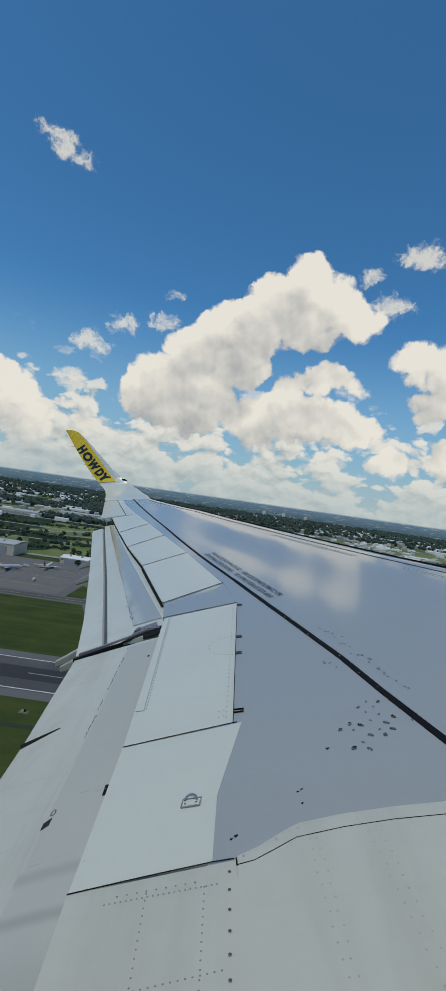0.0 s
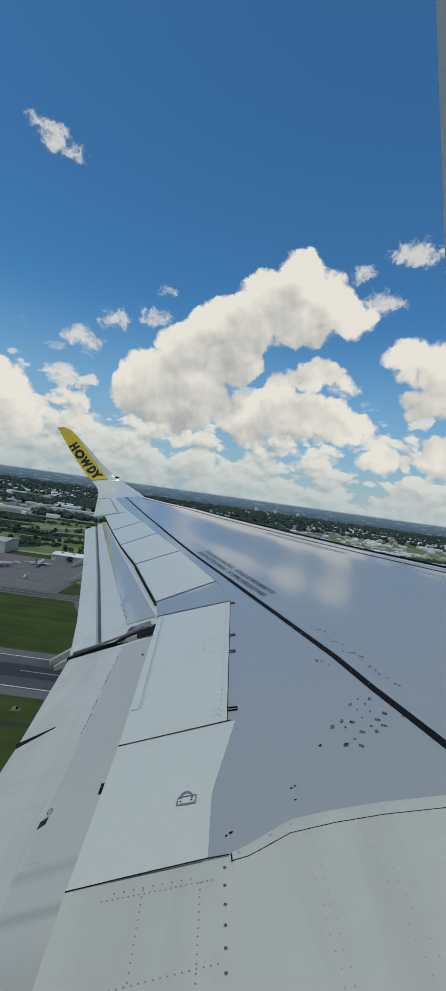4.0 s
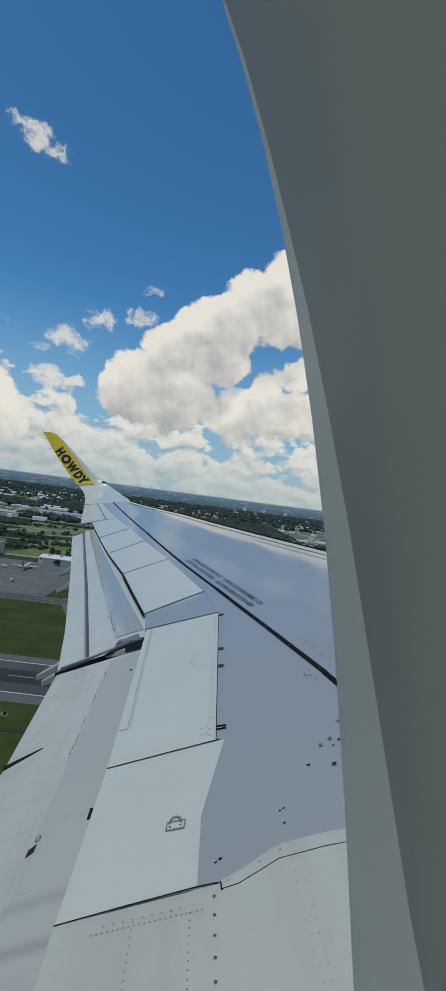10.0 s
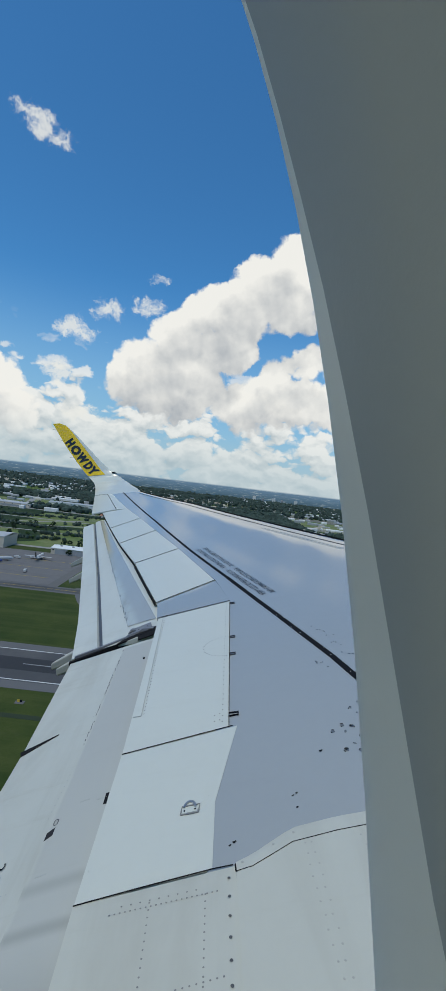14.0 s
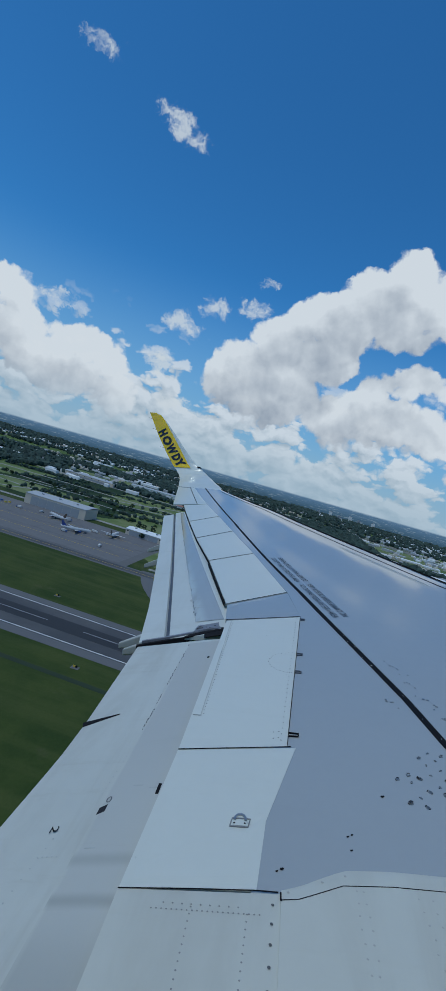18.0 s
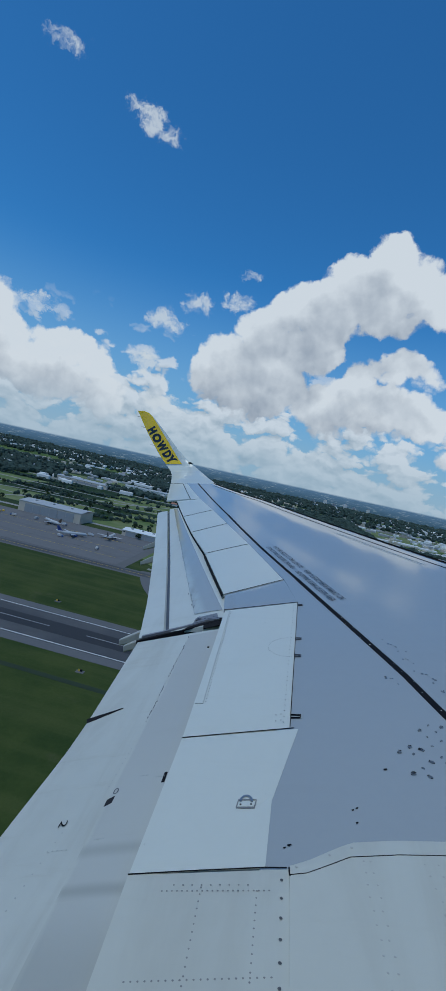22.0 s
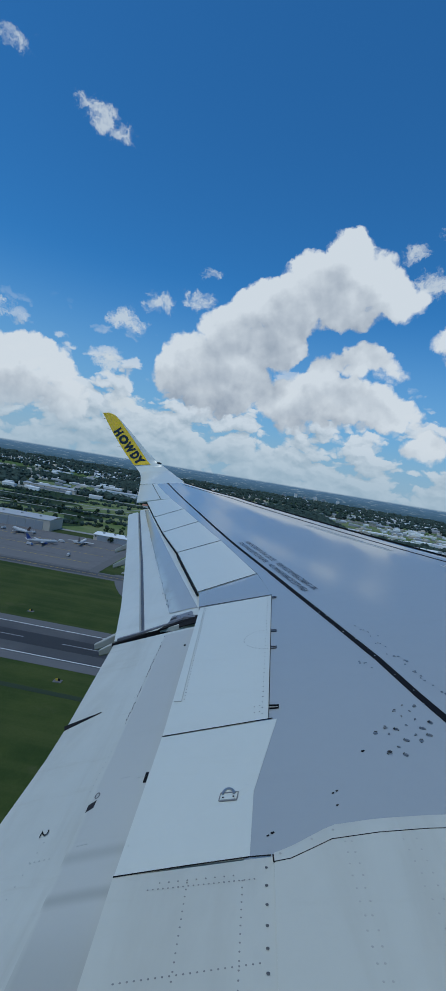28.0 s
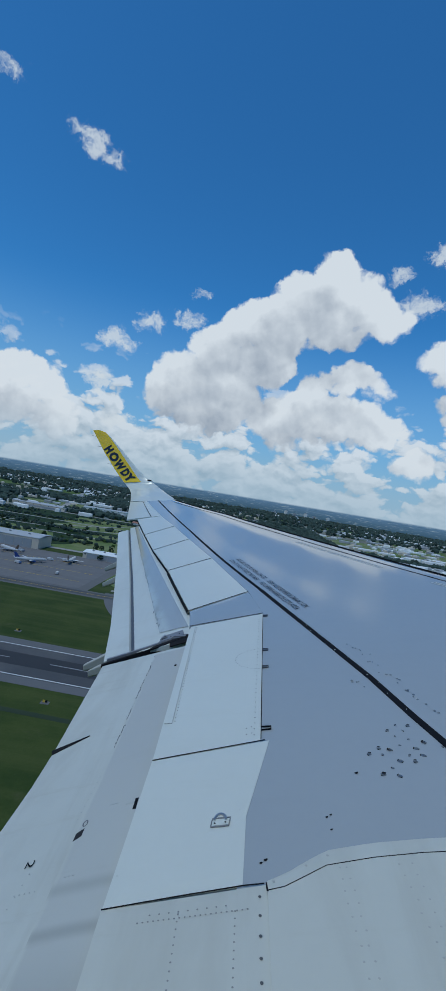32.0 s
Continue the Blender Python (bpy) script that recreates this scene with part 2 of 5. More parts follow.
# ---- materials ----
def material(name, base, rough=0.5, metal=0.0, vary=0.08, scale=(0.6, 9.0), bump=0.0, bump_scale=60.0, coat=0.0, spec=0.5, second=None, stain=0.0, island=0.0, grime=0.0, band=None, streaks=()):
    """A surface with variation at two scales, optional second colour in patches, stains and fine relief."""
    m = bpy.data.materials.new(name)
    m.use_nodes = True
    N = Nodes(m.node_tree)
    at = N.add("ShaderNodeTexCoord").outputs["Object"]
    big, small = N.noise(at, scale[0], 4, 0.6), N.noise(at, scale[1], 5, 0.65)
    k = N.math("ADD", N.math("MULTIPLY", N.math("SUBTRACT", big, 0.5), 2.2 * vary), N.math("MULTIPLY", N.math("SUBTRACT", small, 0.5), 1.4 * vary))
    if island:
        r = N.add("ShaderNodeNewGeometry").outputs["Random Per Island"]
        k = N.math("ADD", k, N.math("MULTIPLY", N.math("SUBTRACT", r, 0.5), island))
    c = base
    if second:
        c = N.mix(N.ramp(big, 0.40, 0.62), base, second)
    gain = N.math("ADD", 1.0, k)
    c = N.vec("SCALE", c, scale=gain)
    if stain:
        s = N.ramp(N.noise(N.vec("MULTIPLY", at, (0.5, 3.0, 1.0)), 2.3, 6, 0.7), 0.52, 0.78, 0.0, stain)
        c = N.mix(s, c, tuple(x * y for x, y in zip(base, (0.62, 0.56, 0.46))))
    if grime:
        # soft oily bands along the span
        s = N.ramp(N.noise(N.vec("MULTIPLY", at, (3.2, 0.55, 1.0)), 1.0, 5, 0.62, 0.4), 0.44, 0.70, 0.0, grime)
        c = N.mix(s, c, tuple(x * y for x, y in zip(base, (0.55, 0.50, 0.44))))
    if band:
        # a darker strip along the span with a soft, uneven edge: slope, start, end, colour
        ax = N.add("ShaderNodeSeparateXYZ")
        N.put(ax.inputs[0], at)
        d = N.math("ADD", ax.outputs[0], N.math("MULTIPLY", ax.outputs[1], band[0]))
        d = N.math("ADD", d, N.math("MULTIPLY", N.math("SUBTRACT", big, 0.5), band[4]))
        dose = N.ramp(d, band[1], band[2], 0.0, 0.9)
        if len(band) > 5:
            dose = N.math("MULTIPLY", dose, N.ramp(ax.outputs[1], band[5], band[6], 0.6, 1.0))
        c = N.mix(dose, c, band[3])
    for place, half, dose in streaks:
        # a smear across the chord, soft at both sides
        ax = N.add("ShaderNodeSeparateXYZ")
        N.put(ax.inputs[0], at)
        d = N.math("ABSOLUTE", N.math("SUBTRACT", N.math("ADD", ax.outputs[1], N.math("MULTIPLY", N.math("SUBTRACT", big, 0.5), 0.05)), place))
        c = N.mix(N.ramp(d, half, 0.0, 0.0, dose), c, (0.20, 0.20, 0.185))
    p = N.add("ShaderNodeBsdfPrincipled")
    N.put(p.inputs["Base Color"], c)
    N.put(p.inputs["Roughness"], N.math("ADD", rough, N.math("MULTIPLY", N.math("SUBTRACT", small, 0.5), 0.12), clamp=True))
    p.inputs["Metallic"].default_value = metal
    p.inputs["Coat Weight"].default_value = coat
    p.inputs["Coat Roughness"].default_value = 0.08
    p.inputs["Specular IOR Level"].default_value = spec
    if bump:
        b = N.add("ShaderNodeBump")
        b.inputs["Strength"].default_value = bump
        b.inputs["Distance"].default_value = 0.02
        N.put(b.inputs["Height"], N.noise(at, bump_scale, 4, 0.6))
        N.put(p.inputs["Normal"], b.outputs[0])
    N.put(N.add("ShaderNodeOutputMaterial").inputs[0], p.outputs[0])
    return m


skin_grey = material("grey_wing_paint", (0.345, 0.37, 0.38), 0.10, vary=0.03, scale=(0.8, 14.0), coat=0.5, stain=0.05)
panel_white = material("white_panel_paint", (0.585, 0.61, 0.565), 0.30, vary=0.03, scale=(1.1, 16.0), coat=0.1, stain=0.10)
fairing_white = material("warm_white_fairing_paint", (0.52, 0.53, 0.48), 0.36, vary=0.04, scale=(1.6, 12.0), stain=0.16, grime=0.18)
flap_white = material("weathered_flap_paint", (0.51, 0.525, 0.485), 0.34, vary=0.08, scale=(1.1, 7.0), stain=0.35, grime=0.30)
outboard_white = material("white_flap_paint", (0.55, 0.57, 0.535), 0.32, vary=0.05, scale=(1.1, 7.0), stain=0.22, grime=0.15)
gap_dark = material("dark_gap", (0.016, 0.016, 0.018), 0.8, vary=0.15, spec=0.08)
black_paint = material("black_paint", (0.010, 0.011, 0.014), 0.7, spec=0.06, vary=0.10, scale=(3.0, 30.0))
text_paint = material("faded_black_lettering", (0.028, 0.029, 0.034), 0.8, spec=0.1, vary=0.2, scale=(5.0, 40.0))
mark_paint = material("worn_marking_paint", (0.10, 0.105, 0.12), 0.6, vary=0.25, scale=(8.0, 60.0))
yellow_paint = material("yellow_paint", (0.80, 0.53, 0.012), 0.25, vary=0.04, coat=0.3)
letter_paint = material("black_lettering", (0.015, 0.016, 0.02), 0.3, vary=0.05)
steel = material("bare_steel", (0.42, 0.42, 0.42), 0.35, metal=0.8, vary=0.08, scale=(5, 60))
dark_steel = material("grimy_steel", (0.10, 0.105, 0.12), 0.45, metal=0.4, vary=0.15, scale=(5, 40))
rivet_grey = material("rivet_heads", (0.24, 0.24, 0.24), 0.45, metal=0.3, vary=0.2, scale=(9, 40))
bolt_grey = material("dull_bolts", (0.11, 0.112, 0.115), 0.5, metal=0.3, vary=0.2, scale=(9, 40))
pane_seal = material("pale_window_seal", (0.78, 0.80, 0.79), 0.5, vary=0.04, scale=(6, 60))
seal_grey = material("grey_rubber_seal", (0.42, 0.44, 0.43), 0.6, vary=0.06, scale=(6, 60))
reveal_plastic = material("grey_window_plastic", (0.365, 0.397, 0.413), 0.55, vary=0.03, scale=(6, 60), bump=0.03, bump_scale=600)
liner_plastic = material("cabin_wall_plastic", (0.66, 0.66, 0.63), 0.55, vary=0.03, scale=(3, 40), bump=0.04, bump_scale=400)
water = bpy.data.materials.new("water_beads")
water.use_nodes = True
water.node_tree.nodes["Principled BSDF"].inputs["Base Color"].default_value = (0.45, 0.47, 0.50, 1)
water.node_tree.nodes["Principled BSDF"].inputs["Roughness"].default_value = 0.03
water.node_tree.nodes["Principled BSDF"].inputs["Transmission Weight"].default_value = 0.85
water.node_tree.nodes["Principled BSDF"].inputs["IOR"].default_value = 1.33


# ---- builders ----
def link(name, me, mat, parent=None, label=""):
    me.materials.clear()
    me.materials.append(mat)
    ob = new(name, me)
    if parent:
        ob.parent = parent
    if label:
        ob["label"] = label
    return ob


def part(name, bm, mat, parent, label="", smooth=False):
    """Links a bmesh as one mesh object under a thing or a part."""
    bmesh.ops.recalc_face_normals(bm, faces=bm.faces)
    me = bpy.data.meshes.new(name)
    bm.to_mesh(me)
    bm.free()
    if smooth:
        me.polygons.foreach_set("use_smooth", [True] * len(me.polygons))
        me.set_sharp_from_angle(angle=radians(42))
    return link(name, me, mat, parent, label)


def thing(name, m, label, category, group="", kind=""):
    ob = new(name)
    ob.empty_display_size = 0.2
    ob.matrix_world = m
    return tagged(ob, label, category, group, kind)


def box(bm, lo, hi, m=None):
    """A box between two corners."""
    v = [bm.verts.new((x, y, z)) for z in (lo[2], hi[2]) for y in (lo[1], hi[1]) for x in (lo[0], hi[0])]
    for f in ((0, 2, 3, 1), (4, 5, 7, 6), (0, 1, 5, 4), (2, 6, 7, 3), (0, 4, 6, 2), (1, 3, 7, 5)):
        bm.faces.new([v[i] for i in f])
    if m:
        bmesh.ops.transform(bm, matrix=m, verts=v)
    return v


def tube(bm, rings, segs=12, cap=True):
    """A lofted body along rings of (centre, radius across, radius up, axis across, axis up)."""
    loops = []
    for c, ra, rb, ax, up in rings:
        c, ax, up = Vector(c), Vector(ax), Vector(up)
        loops.append([bm.verts.new(c + ax * ra * math.cos(2 * math.pi * i / segs) + up * rb * math.sin(2 * math.pi * i / segs)) for i in range(segs)])
    for p, q in zip(loops, loops[1:]):
        for i in range(segs):
            bm.faces.new((p[i], p[(i + 1) % segs], q[(i + 1) % segs], q[i]))
    if cap:
        bm.faces.new(loops[0])
        bm.faces.new(loops[-1])


def lerp(a, b, t):
    return a + (b - a) * t


def along(rows, k):
    """Piecewise-linear value at k of rows (k, value)."""
    if k <= rows[0][0]:
        return rows[0][1]
    for (a, u), (b, v) in zip(rows, rows[1:]):
        if k <= b:
            return lerp(u, v, (k - a) / (b - a))
    (a, u), (b, v) = rows[-2], rows[-1]
    return lerp(u, v, (k - a) / (b - a))


# ---- the wing's shape ----
NOSE = [(1.9, -0.70), (12.5, -6.0), (15.3, -7.80)]
REAR = [(1.9, -5.66), (4.34, -5.66), (4.36, -5.545), (6.41, -5.475), (7.14, -5.62), (8.76, -6.165), (10.32, -6.715), (11.39, -7.135), (12.76, -7.665), (15.3, -8.62)]


def crest(x, y):
    """Height of the wing's upper surface."""
    w = min(max((y - 4) / 13, 0), 1)
    z = -1.7 + 0.1 * (y - 1.6) + 0.0025 * max(y - 6.0, 0) ** 2 + 0.09 * (1 - w) * (x + 5.55)
    d = along(NOSE, y) - x
    c = d / (along(NOSE, y) + 6.9 + 0.3 * max(y - 6.3, 0))
    s = min(max((0.42 - c) / 0.3, 0), 1)
    z += 0.05 * math.exp(-((y - 9.5) / 3.5) ** 2) * s * s * (3 - 2 * s)
    if d < 0.22:
        z -= 0.10 * (1 - math.sqrt(max(0.0, 1 - (1 - max(d, 0) / 0.22) ** 2)))
    return z


def flap_front(y):
    return -6.17 if y < 6.3 else -6.22 - 0.3227 * (y - 6.3)


def flap_z(x, y):
    f = flap_front(y)
    z = crest(f, y) - 0.05 - 0.25 * (f - x)
    if x > f - 0.1:
        z -= 0.5 * (x - f + 0.1) ** 2
    return z


def slab(bm, corners, off=0.004, thick=0.03, nx=8, ny=8, height=crest, lip=0.004):
    """A panel that follows the surface between four plan corners (a, b on the first side, d, c on the other), with rounded rim and depth."""
    a, b, c, d = [Vector(p) for p in corners]
    grid = []
    for i in range(nx + 1):
        row = []
        for j in range(ny + 1):
            u, v = i / nx, j / ny
            p = a.lerp(b, u).lerp(d.lerp(c, u), v)
            rim = i in (0, nx) or j in (0, ny)
            row.append(bm.verts.new((p.x, p.y, height(p.x, p.y) + off - (lip if rim else 0))))
        grid.append(row)
    for i in range(nx):
        for j in range(ny):
            bm.faces.new((grid[i][j], grid[i + 1][j], grid[i + 1][j + 1], grid[i][j + 1]))
    ring = [grid[i][0] for i in range(nx)] + [grid[nx][j] for j in range(ny)] + [grid[i][ny] for i in range(nx, 0, -1)] + [grid[0][j] for j in range(ny, 0, -1)]
    low = [bm.verts.new((v.co.x, v.co.y, v.co.z - thick)) for v in ring]
    for i in range(len(ring)):
        k = (i + 1) % len(ring)
        bm.faces.new((ring[i], ring[k], low[k], low[i]))
    bm.faces.new(low)


def ribbon(bm, pts, width, off, height=crest, step=0.12, thick=0.003):
    """A painted or sealed strip along plan points, laid on the surface."""
    path = []
    for p, q in zip(pts, pts[1:]):
        n = max(1, int(math.dist(p, q) / step))
        path += [(lerp(p[0], q[0], i / n), lerp(p[1], q[1], i / n)) for i in range(n)]
    path.append(pts[-1])
    rows = []
    for i, (x, y) in enumerate(path):
        p, q = path[max(i - 1, 0)], path[min(i + 1, len(path) - 1)]
        d = Vector((q[0] - p[0], q[1] - p[1])).normalized()
        n = Vector((-d.y, d.x)) * width / 2
        row = []
        for s, h in ((-1, -thick), (-1, 0), (1, 0), (1, -thick)):
            X, Y = x + n.x * s, y + n.y * s
            row.append(bm.verts.new((X, Y, height(X, Y) + off + h)))
        rows.append(row)
    for r, s in zip(rows, rows[1:]):
        for k in range(3):
            bm.faces.new((r[k], r[k + 1], s[k + 1], s[k]))


def dots(bm, pts, radius, off, height=crest, dome=0.003, segs=7):
    """Small domes (rivet heads, beads) on the surface."""
    for p in pts:
        x, y = p[0], p[1]
        r = p[2] if len(p) > 2 else radius
        z = height(x, y) + off
        ring = [bm.verts.new((x + r * math.cos(2 * math.pi * i / segs), y + r * math.sin(2 * math.pi * i / segs), z)) for i in range(segs)]
        mid = [bm.verts.new((x + 0.6 * r * math.cos(2 * math.pi * i / segs), y + 0.6 * r * math.sin(2 * math.pi * i / segs), z + dome * 0.8)) for i in range(segs)]
        t = bm.verts.new((x, y, z + dome))
        for i in range(segs):
            k = (i + 1) % segs
            bm.faces.new((ring[i], ring[k], mid[k], mid[i]))
            bm.faces.new((mid[i], mid[k], t))


def row_of(a, b, n):
    return [(lerp(a[0], b[0], i / (n - 1)), lerp(a[1], b[1], i / (n - 1))) for i in range(n)]


def lettering(words, size, place, squeeze=1.0, depth=0.0, bold=0.0):
    """Built-in font as a mesh; place() turns its flat coordinates into a point of the aircraft."""
    cu = bpy.data.curves.new("words", "FONT")
    cu.body, cu.size, cu.align_x, cu.resolution_u, cu.offset = words, size, "LEFT", 3, bold
    tmp = bpy.data.objects.new("words", cu)
    me = bpy.data.meshes.new_from_object(tmp)
    bpy.data.objects.remove(tmp)
    bpy.data.curves.remove(cu)
    wide = max(v.co.x for v in me.vertices)
    for v in me.vertices:
        v.co = place(v.co.x / wide, v.co.y)
    return me

# ---- the airliner: port wing, fuselage side and cabin window ----
plane = thing("airliner", AIR, "white and grey airliner in flight with a yellow-faced winglet", "airplane")

# wing box skin, upper and lower side
N_Y, N_C = 64, 30
bm = bmesh.new()
cols = []
for i in range(N_Y + 1):
    y = lerp(1.2, 15.3, i / N_Y)
    n, r = along(NOSE, y), along(REAR, y)
    up = []
    for j in range(N_C + 1):
        t = (j / N_C) ** 1.7
        x = lerp(n, r, t)
        up.append(bm.verts.new((x, y, crest(x, y))))
    dn = []
    for j in range(N_C, -1, -1):
        t = (j / N_C) ** 1.7
        x = lerp(n, r, t)
        depth = (0.05 + 0.105 * (n - r)) * math.sin(math.pi * min(1, t * 0.62 + 0.10)) ** 0.6
        dn.append(bm.verts.new((x, y, crest(x, y) - depth)))
    cols.append(up + dn)
for p, q in zip(cols, cols[1:]):
    for k in range(len(p)):
        m = (k + 1) % len(p)
        bm.faces.new((p[k], q[k], q[m], p[m]))
skin = part("wing_skin", bm, skin_grey, plane, "light grey painted upper wing skin", smooth=True)

# dark structure seen in the gaps behind the rear spar
bm = bmesh.new()
slab(bm, [(-5.40, 2.0), (-5.40, 6.5), (-6.10, 6.5), (-6.10, 2.0)], off=-0.035, thick=0.02)
slab(bm, [(-5.40, 6.5), (-7.55, 12.7), (-8.02, 12.5), (-6.12, 6.5)], off=-0.035, thick=0.02)
part("rear_spar", bm, gap_dark, plane)

# spoilers, each a panel of its own
SPOILERS = [[(-6.150, 4.262), (-6.172, 6.190), (-5.480, 6.400), (-5.550, 4.372)],
            [(-6.250, 6.655), (-6.745, 8.290), (-6.172, 8.815), (-5.630, 7.145)],
            [(-6.752, 8.312), (-7.215, 9.580), (-6.695, 10.255), (-6.180, 8.840)],
            [(-7.222, 9.602), (-7.636, 10.845), (-7.160, 11.505), (-6.704, 10.280)],
            [(-7.643, 10.867), (-8.160, 12.460), (-7.660, 12.740), (-7.168, 11.530)]]
for k, c in enumerate(SPOILERS):
    bm = bmesh.new()
    slab(bm, c, off=0.006, thick=0.028, nx=14, ny=6)
    s = part("spoiler", bm, panel_white, plane, "white spoiler panel with thin dark joints", smooth=False)
    if k == 0:
        # rows of fasteners and the hinge fittings of the inboard spoiler
        bm = bmesh.new()
        pts = row_of((-5.585, 4.42), (-5.515, 6.36), 34) + row_of((-5.63, 4.43), (-5.63, 4.49), 2)
        pts += row_of((-6.08, 4.62), (-6.11, 6.15), 40) + [(-5.60, 4.44), (-5.60, 4.50)]
        pts += [(-5.53 - 0.19 * math.sin(a), 5.41 + 0.17 * math.cos(a)) for a in np.linspace(0.05, math.pi - 0.05, 20)]
        dots(bm, pts, 0.0045, 0.0062, dome=0.0012, segs=6)
        tagged(part("rivets", bm, bolt_grey, s), kind="stuff")
        bm = bmesh.new()
        ribbon(bm, [(-6.095, 4.60), (-6.145, 4.60)], 0.004, 0.0085)
        ribbon(bm, [(-6.095, 4.60), (-6.125, 6.18)], 0.004, 0.0085)
        part("edge_joint", bm, seal_grey, s)
for y in (4.48, 5.26, 5.56, 6.33):
    x = -5.545 + 0.034 * (y - 4.36)
    wide = 0.045 if y > 4.5 else 0.055
    bm = bmesh.new()
    for dy in (-0.016, 0.016):
        ribbon(bm, [(x, y + dy), (x + wide, y + dy * 0.8)], 0.005, 0.010, step=0.02, thick=0.008)
    ribbon(bm, [(x + wide, y - 0.016), (x + wide, y + 0.016)], 0.006, 0.011, step=0.02, thick=0.009)
    part("hinge_fitting", bm, black_paint if y < 4.5 else dark_steel, plane)

for p, q in (((-6.150, 4.258), (-5.525, 4.368)), ((-5.478, 6.402), (-5.547, 4.372)), ((-6.186, 6.205), (-5.476, 6.412)), ((-6.745, 8.300), (-6.176, 8.827)), ((-7.218, 9.590), (-6.700, 10.268)), ((-7.640, 10.856), (-7.164, 11.518)), ((-6.248, 6.643), (-5.626, 7.137))):
    bm = bmesh.new()
    ribbon(bm, [p, q], 0.0042, 0.0072, step=0.1)
    part("spoiler_joint", bm, gap_dark, plane)

# fixed grey panel between the inboard and the outboard spoilers
bm = bmesh.new()
slab(bm, [(-6.188, 6.215), (-6.236, 6.632), (-5.622, 7.130), (-5.472, 6.425)], off=0.003, thick=0.03, nx=6, ny=6)
fixed = part("kink_panel", bm, skin_grey, plane)
bm = bmesh.new()
dots(bm, row_of((-6.10, 6.27), (-6.14, 6.62), 9) + row_of((-6.13, 6.27), (-6.17, 6.60), 9), 0.004, 0.0035, dome=0.001, segs=6)
tagged(part("rivets", bm, rivet_grey, fixed), kind="stuff")

# white shroud panel inboard, with its oblique painted front edge
bm = bmesh.new()
slab(bm, [(-6.170, 3.412), (-6.151, 4.2545), (-5.500, 4.3635), (-5.628, 3.820)], off=0.007, thick=0.03, nx=10, ny=8)
slab(bm, [(-6.170, 3.411), (-6.162, 3.70), (-5.628, 3.822), (-5.640, 3.476)], off=0.0066, thick=0.03, nx=6, ny=8)
shroud = part("shroud_panel", bm, panel_white, plane, "white trailing edge shroud panel")
bm = bmesh.new()
ribbon(bm, [(-6.172, 3.405), (-5.90, 3.440), (-5.64, 3.470), (-5.556, 3.474)], 0.003, 0.009, step=0.05)
part("panel_joint", bm, gap_dark, shroud)
# tie-down plate with its ring
bm = bmesh.new()
cx, cy = -5.745, 3.79
ribbon(bm, [(cx - 0.042, cy - 0.030), (cx + 0.040, cy - 0.026), (cx + 0.046, cy + 0.022), (cx - 0.036, cy + 0.018), (cx - 0.042, cy - 0.030)], 0.005, 0.0105, step=0.02)
part("recess_rim", bm, rivet_grey, shroud)
bm = bmesh.new()
slab(bm, [(cx - 0.036, cy - 0.024), (cx + 0.036, cy - 0.020), (cx + 0.036, cy + 0.006), (cx - 0.036, cy + 0.002)], off=0.0115, thick=0.004, nx=3, ny=2, lip=0.001)
part("tie_down_plate", bm, panel_white, shroud)
bm = bmesh.new()
arc = [(cx + 0.026 * math.cos(a), cy + 0.008 + 0.034 * math.sin(a)) for a in np.linspace(0, math.pi, 12)]
ribbon(bm, arc, 0.010, 0.013, step=0.01, thick=0.006)
part("tie_down_ring", bm, steel, shroud, "bare metal tie-down ring")
bm = bmesh.new()
dots(bm, [(cx - 0.024, cy - 0.012, 0.005)], 0.005, 0.012, dome=0.002)
part("bolt", bm, gap_dark, shroud)
bm = bmesh.new()
dots(bm, [(cx + 0.024, cy - 0.008, 0.005)], 0.005, 0.012, dome=0.002)
part("bolt", bm, gap_dark, shroud)

# lower wing-root panel with rivet lines, and the belly fairing with its raised rim
bm = bmesh.new()
slab(bm, [(-6.165, 1.45), (-6.172, 3.4055), (-5.546, 3.4710), (-5.526, 1.45)], off=0.008, thick=0.03, nx=12, ny=8)
root = part("root_panel", bm, fairing_white, plane, "warm white riveted wing root panel")
bm = bmesh.new()
pts = row_of((-5.575, 3.42), (-5.575, 2.2), 18)
dots(bm, pts, 0.0062, 0.0085, dome=0.002, segs=8)
tagged(part("bolts", bm, bolt_grey, root), kind="stuff")
bm = bmesh.new()
pts = row_of((-5.665, 3.37), (-5.672, 2.2), 44) + row_of((-5.875, 3.37), (-5.88, 2.2), 44) + row_of((-6.06, 3.04), (-5.60, 3.09), 22)
pts += row_of((-6.02, 3.345), (-5.62, 3.375), 22) + row_of((-5.98, 3.372), (-5.70, 3.392), 9) + row_of((-6.05, 2.62), (-5.60, 2.66), 20)
dots(bm, pts, 0.0038, 0.0085, dome=0.001, segs=6)
tagged(part("rivets", bm, rivet_grey, root), kind="stuff")

